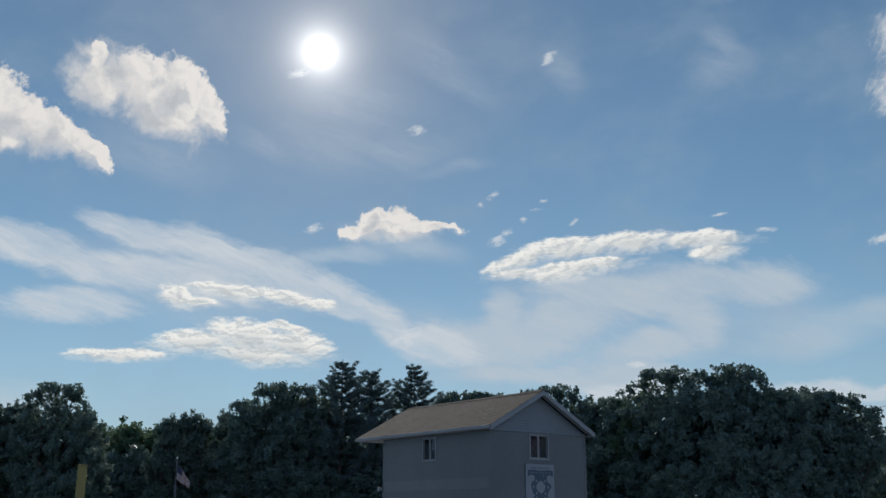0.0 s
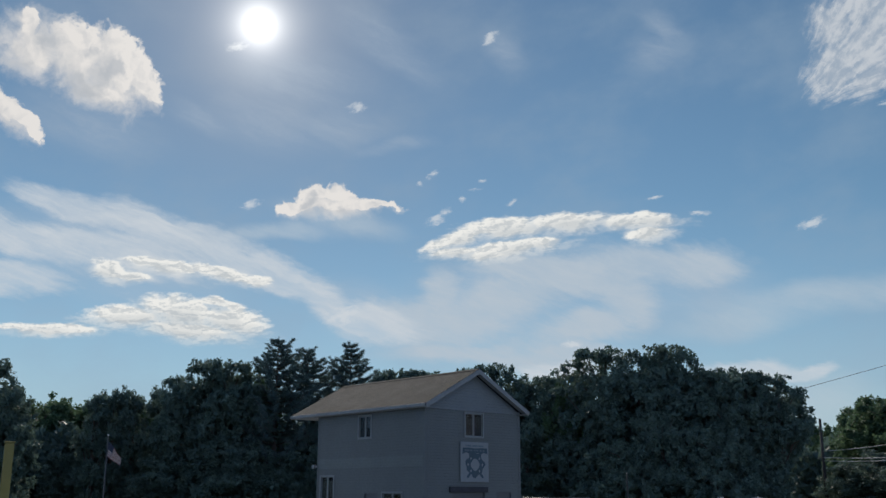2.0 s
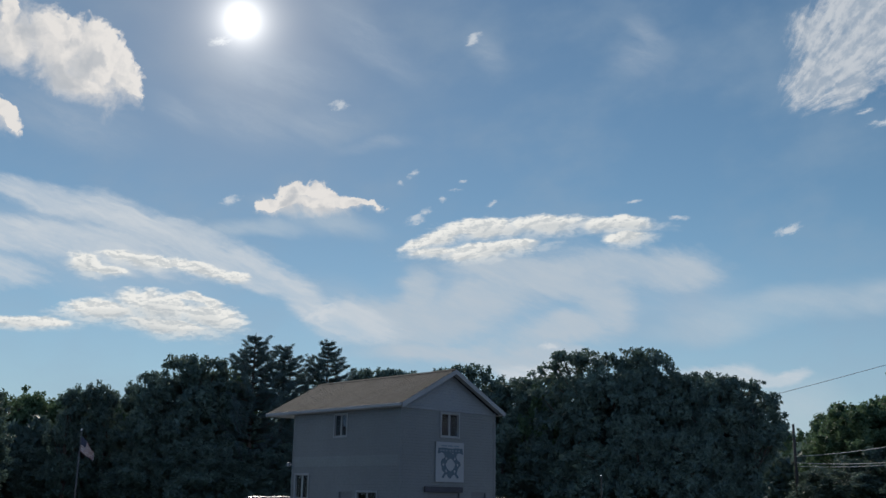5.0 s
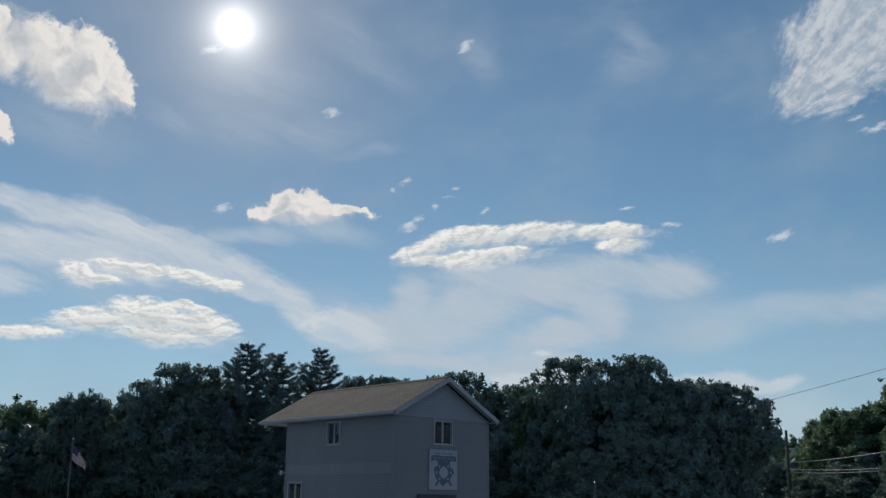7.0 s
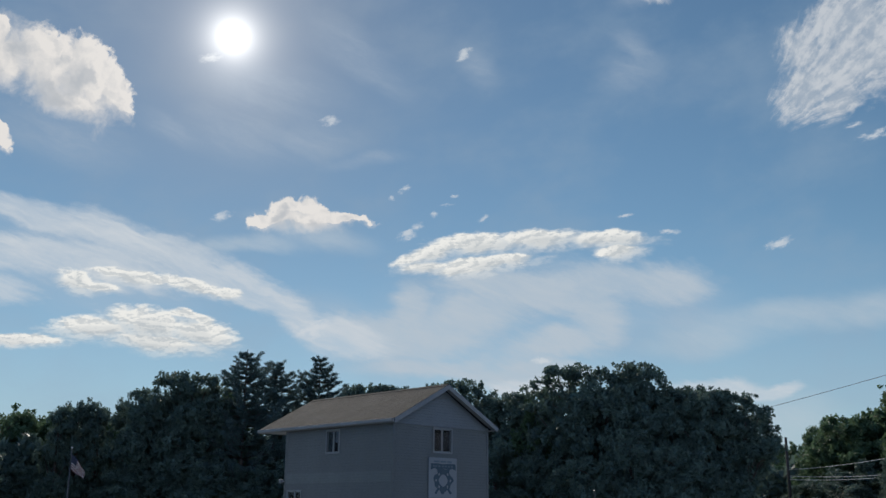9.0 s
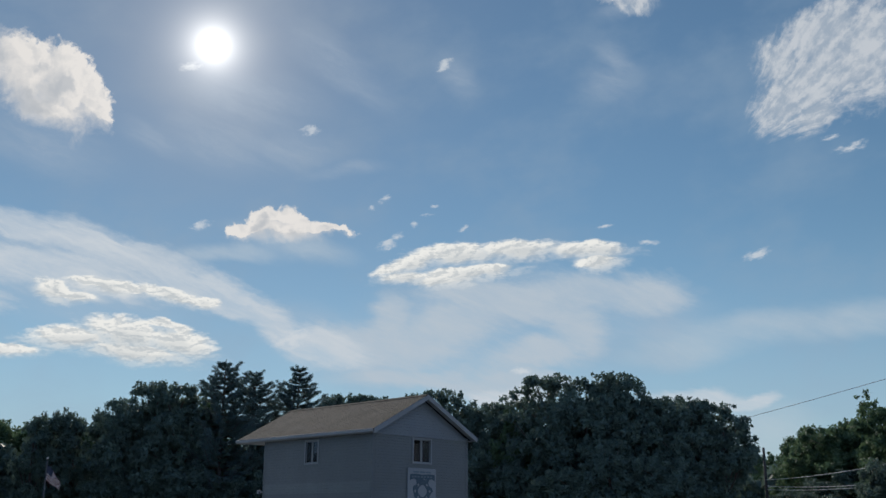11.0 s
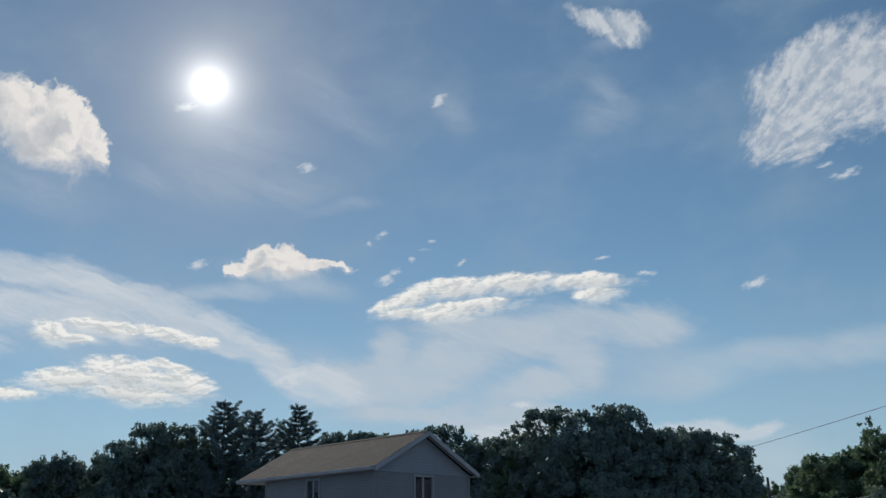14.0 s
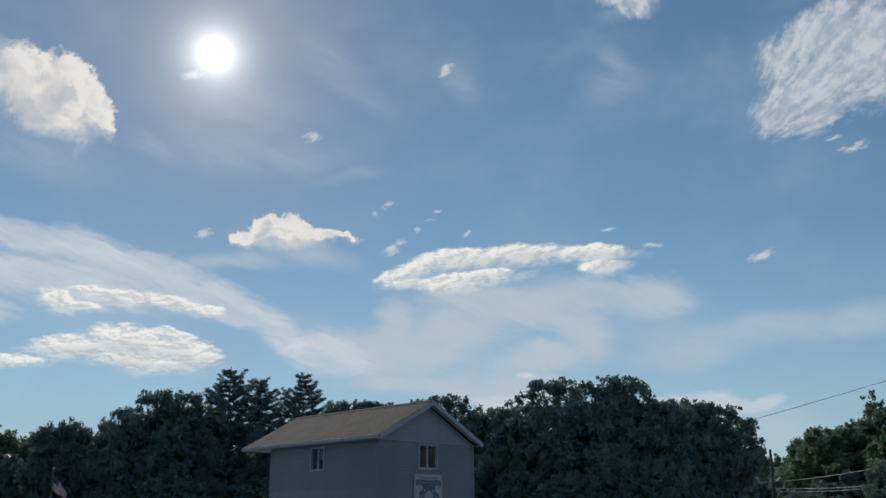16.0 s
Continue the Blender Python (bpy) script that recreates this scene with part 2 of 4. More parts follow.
    bright = k.math("MULTIPLY", k.math("MULTIPLY", lit, k.math("SUBTRACT", 1.0, shade)), k.ramp(rim, 0.1, 0.9, 0.85, 1.25), clamp=True)
    colour = k.mix(a_heap, colour, k.mix(bright, (3.9, 4.3, 4.8), (7.7, 7.45, 7.2)))

    # unseen sunlit clouds added over the rest of the sky to lift the foreground
    centre = Vector((0.02, math.cos(radians(15)), math.sin(radians(15))))
    aside = k.math("DEGREES", k.math("ARCCOSINE", k.vec("DOT_PRODUCT", direction, tuple(centre))))
    scattered = k.math("MULTIPLY", k.ramp(aside, 38.0, 60.0), k.ramp(k.noise(direction, 3.2, 6.0, 0.58), 0.49, 0.62))
    colour = k.mix(scattered, colour, (7.4, 8.4, 9.6))

    # the sun itself and the glare of the air close round it
    glow = k.math("ADD", k.math("MULTIPLY", k.math("EXPONENT", k.math("MULTIPLY", angle, -1.35)), 22.0), k.math("MULTIPLY", k.math("EXPONENT", k.math("MULTIPLY", angle, -0.34)), 2.3))
    colour = k.vec("ADD", colour, k.vec("SCALE", (1.0, 0.97, 0.92), scale=glow))

    back = k.node("ShaderNodeBackground")
    k.put(colour, back.inputs[0])
    back.inputs[1].default_value = 0.1
    out = k.node("ShaderNodeOutputWorld")
    k.put(back.outputs[0], out.inputs[0])


# CLEAR_TINT is raised so the sky out of view brightens shaded faces
SKY_TINT, CLEAR_TINT = (0.57, 0.68, 0.68), (0.5, 0.94, 1.6)
build_sky()

# ---------------------------------------------------------------- materials


def material(name, colour, rough=0.7, metal=0.0, spread=0.2, grain=6.0, bump=0.2, coarse=0.6, second=None):
    """A painted or natural surface with variation at a coarse and a fine scale."""
    m = bpy.data.materials.new(name)
    m.use_nodes = True
    k = Net(m.node_tree)
    b = m.node_tree.nodes["Principled BSDF"]
    where = k.node("ShaderNodeTexCoord").outputs["Object"]
    big = k.noise(where, coarse, 4.0, 0.6)
    small = k.noise(where, grain, 5.0, 0.65)
    lo = tuple(c * (1 - spread) for c in colour)
    hi = tuple(min(1.0, c * (1 + spread)) for c in colour) if second is None else second
    col = k.mix(k.ramp(big, 0.3, 0.7), lo, hi)
    col = k.mix(k.ramp(small, 0.35, 0.75, 0.0, 0.5), col, tuple(c * (1 - spread) for c in colour))
    k.put(col, b.inputs["Base Color"])
    b.inputs["Metallic"].default_value = metal
    k.put(k.ramp(small, 0.2, 0.8, max(0.03, rough - 0.12), min(1.0, rough + 0.12)), b.inputs["Roughness"])
    if bump:
        n = k.node("ShaderNodeBump")
        n.inputs["Strength"].default_value = bump
        n.inputs["Distance"].default_value = 0.01
        k.put(small, n.inputs["Height"])
        k.put(n.outputs[0], b.inputs["Normal"])
    return m


def siding_material(name, colour, lap=0.11):
    """Vinyl lap siding: courses along z, weathered in streaks."""
    m = material(name, colour, rough=0.55, spread=0.1, grain=9.0, coarse=0.45, bump=0)
    k = Net(m.node_tree)
    b = m.node_tree.nodes["Principled BSDF"]
    xyz = k.node("ShaderNodeSeparateXYZ")
    k.put(k.node("ShaderNodeTexCoord").outputs["Object"], xyz.inputs[0])
    step = k.math("FRACT", k.math("DIVIDE", xyz.outputs[2], lap))
    n = k.node("ShaderNodeBump")
    n.inputs["Strength"].default_value = 0.8
    n.inputs["Distance"].default_value = 0.014
    k.put(k.math("SUBTRACT", 1.0, step), n.inputs["Height"])
    k.put(n.outputs[0], b.inputs["Normal"])
    return m


def leaf_material(name, colour, second, clear=0.45):
    """Leaves that differ from clump to clump and let some light through."""
    m = bpy.data.materials.new(name)
    m.use_nodes = True
    k = Net(m.node_tree)
    b = m.node_tree.nodes["Principled BSDF"]
    out = m.node_tree.nodes["Material Output"]
    geo = k.node("ShaderNodeNewGeometry")
    info = k.node("ShaderNodeObjectInfo")
    where = k.node("ShaderNodeTexCoord").outputs["Object"]
    clump = k.noise(where, 0.5, 3.0, 0.6)
    col = k.mix(k.ramp(clump, 0.3, 0.7), colour, second)
    col = k.mix(k.math("MULTIPLY", geo.outputs["Random Per Island"], 0.4), col, tuple(c * 1.3 for c in second))
    col = k.mix(k.math("MULTIPLY", info.outputs["Random"], 0.3), col, tuple(c * 0.75 for c in colour))
    k.put(col, b.inputs["Base Color"])
    b.inputs["Roughness"].default_value = 0.6
    b.inputs["Specular IOR Level"].default_value = 0.25
    t = k.node("ShaderNodeBsdfTranslucent")
    k.put(k.mix(0.5, col, tuple(min(1, c * 1.6) for c in second)), t.inputs[0])
    mixer = k.node("ShaderNodeMixShader")
    mixer.inputs[0].default_value = clear
    k.put(b.outputs[0], mixer.inputs[1])
    k.put(t.outputs[0], mixer.inputs[2])
    k.put(mixer.outputs[0], out.inputs[0])
    return m


def glass_material(name, tint=(0.012, 0.014, 0.017)):
    """Tinted panes, dark from outside, that mirror the sky at grazing angles."""
    m = bpy.data.materials.new(name)
    m.use_nodes = True
    b = m.node_tree.nodes["Principled BSDF"]
    b.inputs["Base Color"].default_value = (*tint, 1)
    b.inputs["Roughness"].default_value = 0.05
    b.inputs["IOR"].default_value = 1.15
    return m


def clear_glass(name):
    """Plain panes that one can look through."""
    m = bpy.data.materials.new(name)
    m.use_nodes = True
    b = m.node_tree.nodes["Principled BSDF"]
    b.inputs["Base Color"].default_value = (0.42, 0.46, 0.5, 1)
    b.inputs["Roughness"].default_value = 0.02
    b.inputs["IOR"].default_value = 1.2
    b.inputs["Transmission Weight"].default_value = 1.0
    return m


# unseen ground, paled so that sunlight bounces up onto trees and house
GRASS = material("bounce_mown_grass", (0.11, 0.13, 0.06), rough=0.95, spread=0.3, grain=3.0, coarse=0.08, second=(0.17, 0.18, 0.1))
GRAVEL = material("bounce_gravel", (0.38, 0.38, 0.37), rough=0.95, spread=0.25, grain=14.0, bump=0.5)
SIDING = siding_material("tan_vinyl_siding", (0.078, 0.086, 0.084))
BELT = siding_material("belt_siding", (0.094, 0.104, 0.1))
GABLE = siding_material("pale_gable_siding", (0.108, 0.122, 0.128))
SHINGLE = material("brown_asphalt_shingle", (0.014, 0.0172, 0.0215), rough=0.95, spread=0.3, grain=22.0, coarse=1.2, bump=0.6)
SHINGLE.node_tree.nodes["Principled BSDF"].inputs["Specular IOR Level"].default_value = 0.12
TRIM = material("white_trim", (0.18, 0.19, 0.19), rough=0.75, spread=0.12, grain=7.0)
DOOR = material("painted_steel_door", (0.06, 0.064, 0.07), rough=0.45, spread=0.12)
DARK = material("dark_interior", (0.03, 0.03, 0.035), rough=0.9, spread=0.2)
CURTAIN = material("pale_curtain", (0.34, 0.35, 0.36), rough=0.9, spread=0.15)
GLASS = clear_glass("window_glass")
CAR_GLASS = glass_material("car_glass")
BARK = material("bark", (0.09, 0.07, 0.055), rough=0.95, spread=0.35, grain=12.0, bump=0.7, coarse=2.0)
# haze put into the leaf colour: bluer and brighter than plain foliage
LEAF = leaf_material("hazed_broad_leaves", (0.072, 0.112, 0.095), (0.1, 0.145, 0.115), 0.34)
# greener, clearer leaves: sunlight on the farther trees put into the colour
LEAF_SUNLIT = leaf_material("sunlit_green_leaves", (0.065, 0.115, 0.06), (0.095, 0.145, 0.075), 0.42)
# needle colour shifted to blue for the same haze
NEEDLE = leaf_material("hazed_pine_needles", (0.062, 0.1, 0.095), (0.085, 0.126, 0.116), 0.25)
STEEL = material("galvanised_steel", (0.5, 0.5, 0.5), rough=0.4, metal=0.9, spread=0.12)
ALUMINIUM = material("dull_aluminium_pole", (0.07, 0.07, 0.075), rough=0.55, metal=0.3, spread=0.12)
YELLOW = material("yellow_paint", (0.22, 0.17, 0.035), rough=0.5, spread=0.18, grain=8.0)
WOOD = material("weathered_pole_wood", (0.04, 0.036, 0.033), rough=0.9, spread=0.3, grain=14.0, bump=0.6)
WIRE = material("weathered_cable", (0.45, 0.45, 0.45), rough=0.6, spread=0.1)
WHITE = material("white_board", (0.155, 0.17, 0.178), rough=0.5, spread=0.05)
BLUE = material("blue_print", (0.016, 0.042, 0.062), rough=0.5, spread=0.12)
BLUE_PALE = material("pale_blue_print", (0.07, 0.1, 0.12), rough=0.5, spread=0.12)

# ---------------------------------------------------------------- building helpers


def part(name, bm, mat, parent=None, label=""):
    """Links a bmesh as one mesh object, under a thing or a part where one is given."""
    me = bpy.data.meshes.new(name)
    bm.to_mesh(me)
    bm.free()
    me.materials.append(mat)
    ob = new(name, me)
    ob.parent = parent
    return tagged(ob, label)


def thing(name, m, label, category, group="", kind=""):
    ob = new(name)
    ob.empty_display_size = 0.3
    ob.matrix_basis = m
    return tagged(ob, label, category, group, kind)


def box(bm, x0, x1, y0, y1, z0, z1, bevel=0.0):
    made = bmesh.ops.create_cube(bm, size=1.0)["verts"]
    for v in made:
        v.co = Vector(((x0 + x1) / 2 + v.co.x * (x1 - x0), (y0 + y1) / 2 + v.co.y * (y1 - y0), (z0 + z1) / 2 + v.co.z * (z1 - z0)))
    if bevel:
        edges = list({e for v in made for e in v.link_edges})
        bmesh.ops.bevel(bm, geom=edges, offset=bevel, segments=2, affect="EDGES", profile=0.5)
    return bm


def boxes(*rows, bevel=0.0):
    bm = bmesh.new()
    for r in rows:
        box(bm, *r, bevel=bevel)
    return bm


def prism(bm, outline, axis, lo, hi):
    """An outline in two axes, drawn out along the third (0 x, 1 y, 2 z)."""
    def at(p, d):
        c = list(p)
        c.insert(axis, d)
        return bm.verts.new(c)
    a, b = [at(p, lo) for p in outline], [at(p, hi) for p in outline]
    n = len(outline)
    bm.faces.new(a)
    bm.faces.new(b[::-1])
    for i in range(n):
        j = (i + 1) % n
        bm.faces.new((a[j], a[i], b[i], b[j]))
    bmesh.ops.recalc_face_normals(bm, faces=bm.faces)
    return bm


def tube(bm, points, radii, sides=7):
    """A tapered tube through points."""
    points = [Vector(p) for p in points]
    rings = []
    for i, p in enumerate(points):
        along = (points[min(i + 1, len(points) - 1)] - points[max(i - 1, 0)]).normalized()
        side = along.orthogonal().normalized()
        other = along.cross(side)
        rings.append([bm.verts.new(p + radii[i] * (math.cos(a) * side + math.sin(a) * other)) for a in (2 * math.pi * j / sides for j in range(sides))])
    for low, high in zip(rings, rings[1:]):
        shift = min(range(sides), key=lambda s: (high[s].co - low[0].co).length)
        for j in range(sides):
            bm.faces.new((low[j], low[(j + 1) % sides], high[(j + 1 + shift) % sides], high[(j + shift) % sides]))
    bm.faces.new(rings[0][::-1])
    bm.faces.new(rings[-1])
    return bm


def smooth(ob):
    for f in ob.data.polygons:
        f.use_smooth = True
    return ob


# ---------------------------------------------------------------- ground

bm = bmesh.new()
bmesh.ops.create_grid(bm, x_segments=60, y_segments=60, size=2400)
tagged(part("ground", bm, GRASS), "unseen mown grass field reaching to the woods, paled to bounce light", "ground", kind="structure")
bm = bmesh.new()
prism(bm, [(-30, 22), (34, 22), (34, 60), (-30, 60)], 2, -0.2, 0.012)
tagged(part("pavement", bm, GRAVEL), "unseen gravel parking lot beside the building, paled to bounce light", "pavement", kind="structure")

# ---------------------------------------------------------------- trees


def leaf_mesh(name, centres, sizes, rng, mat, long=1.6, facing=None):
    """One mesh of small pointed leaves, one at each centre, turned loosely towards the given directions."""
    n = len(centres)
    u = rng.normal(size=(n, 3))
    if facing is not None:
        u -= facing * (u * facing).sum(1, keepdims=True) * 0.6
    u /= np.linalg.norm(u, axis=1, keepdims=True)
    w = rng.normal(size=(n, 3)) if facing is None else np.cross(facing, u) + rng.normal(size=(n, 3)) * 0.5
    w -= u * (w * u).sum(1, keepdims=True)
    w /= np.linalg.norm(w, axis=1, keepdims=True)
    s = sizes[:, None]
    corners = np.stack([centres + w * s / 2 - u * s * long / 3, centres + u * s * long * 2 / 3, centres - w * s / 2 - u * s * long / 3], 1)
    me = bpy.data.meshes.new(name)
    me.from_pydata(corners.reshape(-1, 3).tolist(), [], np.arange(3 * n).reshape(n, 3).tolist())
    me.materials.append(mat)
    return me


def unit(rng, n):
    d = rng.normal(size=(n, 3))
    return d / np.linalg.norm(d, axis=1, keepdims=True)


def broad_tree(label, seed, mat, height=10.0, spread=2.9, low=0.1, boughs=44, twigs=12, leaves=40, size=0.16, pointed=0.0, rough=0.3, tuft=(0.14, 0.4), fill=190, bough=(0.45, 1.05)):
    """A broad-leaved tree: trunk, a limb to every bough, boughs made of leafy tufts with gaps between, and a closed lower crown."""
    rng = np.random.default_rng(seed)
    tree = thing("tree", pose(0, 0, 0), label, "tree")
    mid, half = height * (1 + low) / 2, height * (1 - low) / 2
    lobes = unit(rng, 9)
    push = rng.uniform(-rough, rough, 9)
    centres, tips, radii, out = [], [], [], []
    for d in unit(rng, boughs):
        reach = 1.0 + (push * np.clip(lobes @ d, 0, 1) ** 2).sum()
        r = rng.uniform(0.62, 0.98) * reach
        narrow = 1.0 - pointed * max(0.0, d[2] * r)
        big = rng.uniform(*bough)
        p = np.array((d[0] * spread * r * narrow, d[1] * spread * r * narrow, mid + d[2] * half * min(r, 1.0)))
        p[2] = min(max(p[2], 0.8), height - big * 0.5)
        centres.append(p)
        axis = d + (0, 0, 0.5)
        for q in unit(rng, twigs):
            if q @ axis < -0.35:
                q = -q
            tips.append(p + q * big * min(1.15, abs(rng.normal(0.0, 0.75))) * (1.15, 1.15, 0.85))
            radii.append(rng.uniform(*tuft))
            out.append(q + d * 0.6)
    for d in unit(rng, fill):
        r = rng.uniform(0.1, 1.0) ** 0.45 * 0.9
        reach = 1.0 + (push * np.clip(lobes @ d, 0, 1) ** 2).sum()
        narrow = 1.0 - pointed * max(0.0, d[2] * r)
        tips.append(np.array((d[0] * spread * r * reach * narrow, d[1] * spread * r * reach * narrow, mid + d[2] * half * r)))
        radii.append(rng.uniform(*tuft) * 1.4)
        out.append(d)
    for d in unit(rng, fill // 2):
        tips.append(np.array((d[0] * spread * 0.85, d[1] * spread * 0.85, rng.uniform(0.05, 0.5) * (mid + half * 0.3) + height * low * 0.5)))
        radii.append(rng.uniform(*tuft) * 1.5)
        out.append(d)
    bm = bmesh.new()
    lean = rng.uniform(-0.4, 0.4, 2)
    spine = [(0, 0, -0.3), (lean[0] * 0.3, lean[1] * 0.3, height * 0.2), (lean[0], lean[1], height * 0.5), (lean[0] * 1.4, lean[1] * 1.4, height * 0.86)]
    tube(bm, spine, [0.26, 0.2, 0.14, 0.03], 9)
    for p in centres:
        z0 = max(height * 0.15, p[2] - rng.uniform(0.15, 0.3) * height)
        f = min(1.0, z0 / (height * 0.86))
        start = Vector((lean[0] * f * 1.3, lean[1] * f * 1.3, z0))
        end = Vector(p)
        bend = (start + end) / 2 + Vector((0, 0, rng.uniform(-0.3, 0.5)))
        tube(bm, [start, bend, end], [0.075, 0.045, 0.012], 5)
    smooth(part("trunk", bm, BARK, tree, "grey-brown trunk and limbs"))
    pts, sizes, facing = [], [], []
    for p, c, o in zip(tips, radii, out):
        m = int(leaves * (c / 0.3) ** 2 * rng.uniform(0.6, 1.3))
        d = unit(rng, m)
        pts.append(p + d * c * rng.uniform(0.0, 1.0, (m, 1)) ** 0.6 * rng.uniform(0.8, 1.4, 3))
        sizes.append(rng.uniform(0.6, 1.3, m) * size)
        n = d * 0.4 + o * 0.45 + rng.normal(size=(m, 3)) * 0.75 + (0, 0, 0.25)
        facing.append(n / np.linalg.norm(n, axis=1, keepdims=True))
    pts, sizes, facing = np.concatenate(pts), np.concatenate(sizes), np.concatenate(facing)
    keep = (pts[:, 2] > 0.15) & (pts[:, 2] < height)
    ob = new("crown", leaf_mesh("crown", pts[keep], sizes[keep], rng, mat, facing=facing[keep]))
    ob.parent = tree
    return tree


def pine_tree(label, seed, height=17.0, reach=7.0):
    """A tall white pine: straight trunk, whorls of level branches with upturned tips, needles in flat tufts."""
    rng = np.random.default_rng(seed)
    tree = thing("pine_tree", pose(0, 0, 0), label, "tree")
    bm = bmesh.new()
    tube(bm, [(0, 0, -0.3), (0.1, 0, height * 0.5), (0, 0.05, height)], [0.32, 0.2, 0.03], 9)
    pts, sizes = [], []
    z = height * 0.2
    while z < height - 0.3:
        f = (height - z) / height
        length = reach * min(0.68, 0.07 + 1.7 * f)
        turn = rng.uniform(0, 6.28)
        count = 8 if f > 0.12 else 6
        for j in range(count):
            a = turn + 6.283 * j / count + rng.uniform(-0.4, 0.4)
            ln = length * rng.uniform(0.5, 1.2)
            rise = ln * rng.uniform(0.1, 0.5) + 0.08
            base = Vector((0, 0, z + rng.uniform(-0.35, 0.35) * min(0.5, 2 * f)))
            tip = base + Vector((math.cos(a) * ln, math.sin(a) * ln, rise))
            bend = base.lerp(tip, 0.6) - Vector((0, 0, ln * 0.13))
            tube(bm, [base, bend, tip], [0.055, 0.035, 0.01], 4)
            for i in range(max(4, int(ln * 5.0))):
                q = rng.uniform(0.25, 1.03)
                p = base.lerp(bend, q / 0.6) if q < 0.6 else bend.lerp(tip, (q - 0.6) / 0.4)
                w = 0.1 + 0.24 * ln / reach * (1.15 - q)
                n = 44
                c = rng.normal(size=(n, 3)) * (w, w, 0.07) + np.array((p.x, p.y, p.z + 0.07))
                pts.append(c)
                sizes.append(rng.uniform(0.03, 0.06, n))
        z += rng.uniform(0.7, 1.2) * (0.36 + 0.62 * f)
    smooth(part("trunk", bm, BARK, tree, "straight dark trunk with level branches"))
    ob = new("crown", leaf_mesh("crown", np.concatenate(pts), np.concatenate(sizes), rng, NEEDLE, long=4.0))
    ob.parent = tree
    return tree


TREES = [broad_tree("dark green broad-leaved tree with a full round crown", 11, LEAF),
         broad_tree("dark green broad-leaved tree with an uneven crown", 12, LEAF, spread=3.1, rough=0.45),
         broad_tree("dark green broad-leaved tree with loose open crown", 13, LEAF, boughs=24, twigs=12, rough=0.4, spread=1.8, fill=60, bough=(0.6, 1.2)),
         broad_tree("broad-leaved tree coloured sunlit green at the edge of woods", 14, LEAF_SUNLIT, spread=3.0, rough=0.4),
         broad_tree("tree coloured sunlit green with narrow pointed crown", 15, LEAF_SUNLIT, spread=2.6, pointed=0.45, rough=0.4)]
WIDTHS = (2.9, 3.1, 1.8, 3.0, 2.6)
FIRST = {}   # where each first tree goes once its copies are made


def plant(kind, az, dist, height, width, turn, group):
    """Stands a tree of that height and crown width at an azimuth (degrees) and distance (metres) from the field's edge."""
    a = radians(az)
    m = pose(dist * math.sin(a), dist * math.cos(a), 0, 0, 0, turn)
    w = width / (2 * WIDTHS[kind])
    m = m @ Matrix.Diagonal((w, w, height / 10.0, 1))
    if kind in FIRST:
        return tagged(copy_thing(TREES[kind], m), group=group)
    FIRST[kind] = m
    return tagged(TREES[kind], group=group)


def plant_rows(group, rows):
    for i, (kind, az, dist, height, width) in enumerate(rows):
        plant(kind, az, dist, height, width, (i * 73 + kind * 31) % 360, group)


# the open row at the far side of the field
plant_rows("trees of the far wood edge", [
    (1, -28.0, 95, 11.4, 8), (0, -26.8, 96, 11.8, 7), (1, -24.6, 90, 12.9, 6.6), (2, -25.8, 93, 11.4, 4.4), (2, -23.6, 92, 11.8, 4.0),
    (3, -22.4, 122, 13.2, 10), (3, -20.9, 124, 13.6, 10), (3, -19.4, 122, 13.4, 9), (3, -17.6, 120, 13.2, 9), (3, -16.4, 122, 13.2, 8), (2, -19.25, 104, 12.6, 3.2), (2, -18.4, 105, 13.3, 3.4),
    (2, -17.45, 105, 12.9, 3.6), (2, -15.9, 107, 13.6, 3.4), (0, -14.7, 101, 13.8, 6), (1, -13.6, 100, 14.9, 8), (0, -12.2, 100, 15.1, 8), (3, -10.9, 104, 14.8, 7)])
plant_rows("trees behind the building", [
    (1, -3.6, 112, 15.7, 6.5), (0, -2.4, 112, 16.1, 7), (1, -1.2, 112, 15.6, 7), (0, 0.4, 110, 12.5, 9), (1, -7.0, 108, 12.0, 9), (1, -5.0, 108, 11.5, 9)])
plant_rows("trees of the near wood edge", [
    (0, 1.4, 86, 12.9, 6), (1, 2.7, 84, 12.8, 5), (2, 3.9, 84, 12.7, 4.6), (2, 5.2, 82, 12.2, 4.4), (2, 6.4, 80, 12.2, 4.6), (3, 7.6, 79, 12.2, 5.5), (1, 9.0, 75, 12.7, 6.5),
    (0, 10.6, 74, 12.1, 6.5), (1, 12.1, 74, 12.5, 6.2), (0, 13.5, 73, 11.6, 6), (1, 14.9, 72, 10.6, 6), (0, 16.3, 70, 10.4, 5.6), (1, 16.9, 70, 9.8, 4.2)])
plant_rows("trees across the road", [
    (3, 18.2, 150, 11.4, 9), (3, 19.3, 148, 11.6, 8), (3, 20.4, 138, 11.8, 6.5), (4, 21.6, 116, 11.8, 4.5), (4, 22.2, 110, 12.4, 5.5), (3, 23.0, 105, 11.6, 7), (3, 24.2, 100, 11.8, 7.5),
    (4, 25.4, 100, 12.5, 6.5), (3, 26.9, 88, 12.6, 6.5), (1, 29.2, 84, 13.6, 7), (3, 31.0, 84, 14.0, 8)])

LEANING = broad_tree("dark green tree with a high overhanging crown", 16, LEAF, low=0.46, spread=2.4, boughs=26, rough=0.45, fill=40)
TREES.append(LEANING)
WIDTHS = WIDTHS + (2.4,)
plant(5, 18.0, 70, 9.2, 3.9, 40, "trees of the near wood edge")
plant(5, 17.0, 71, 10.0, 4.6, 200, "trees of the near wood edge")

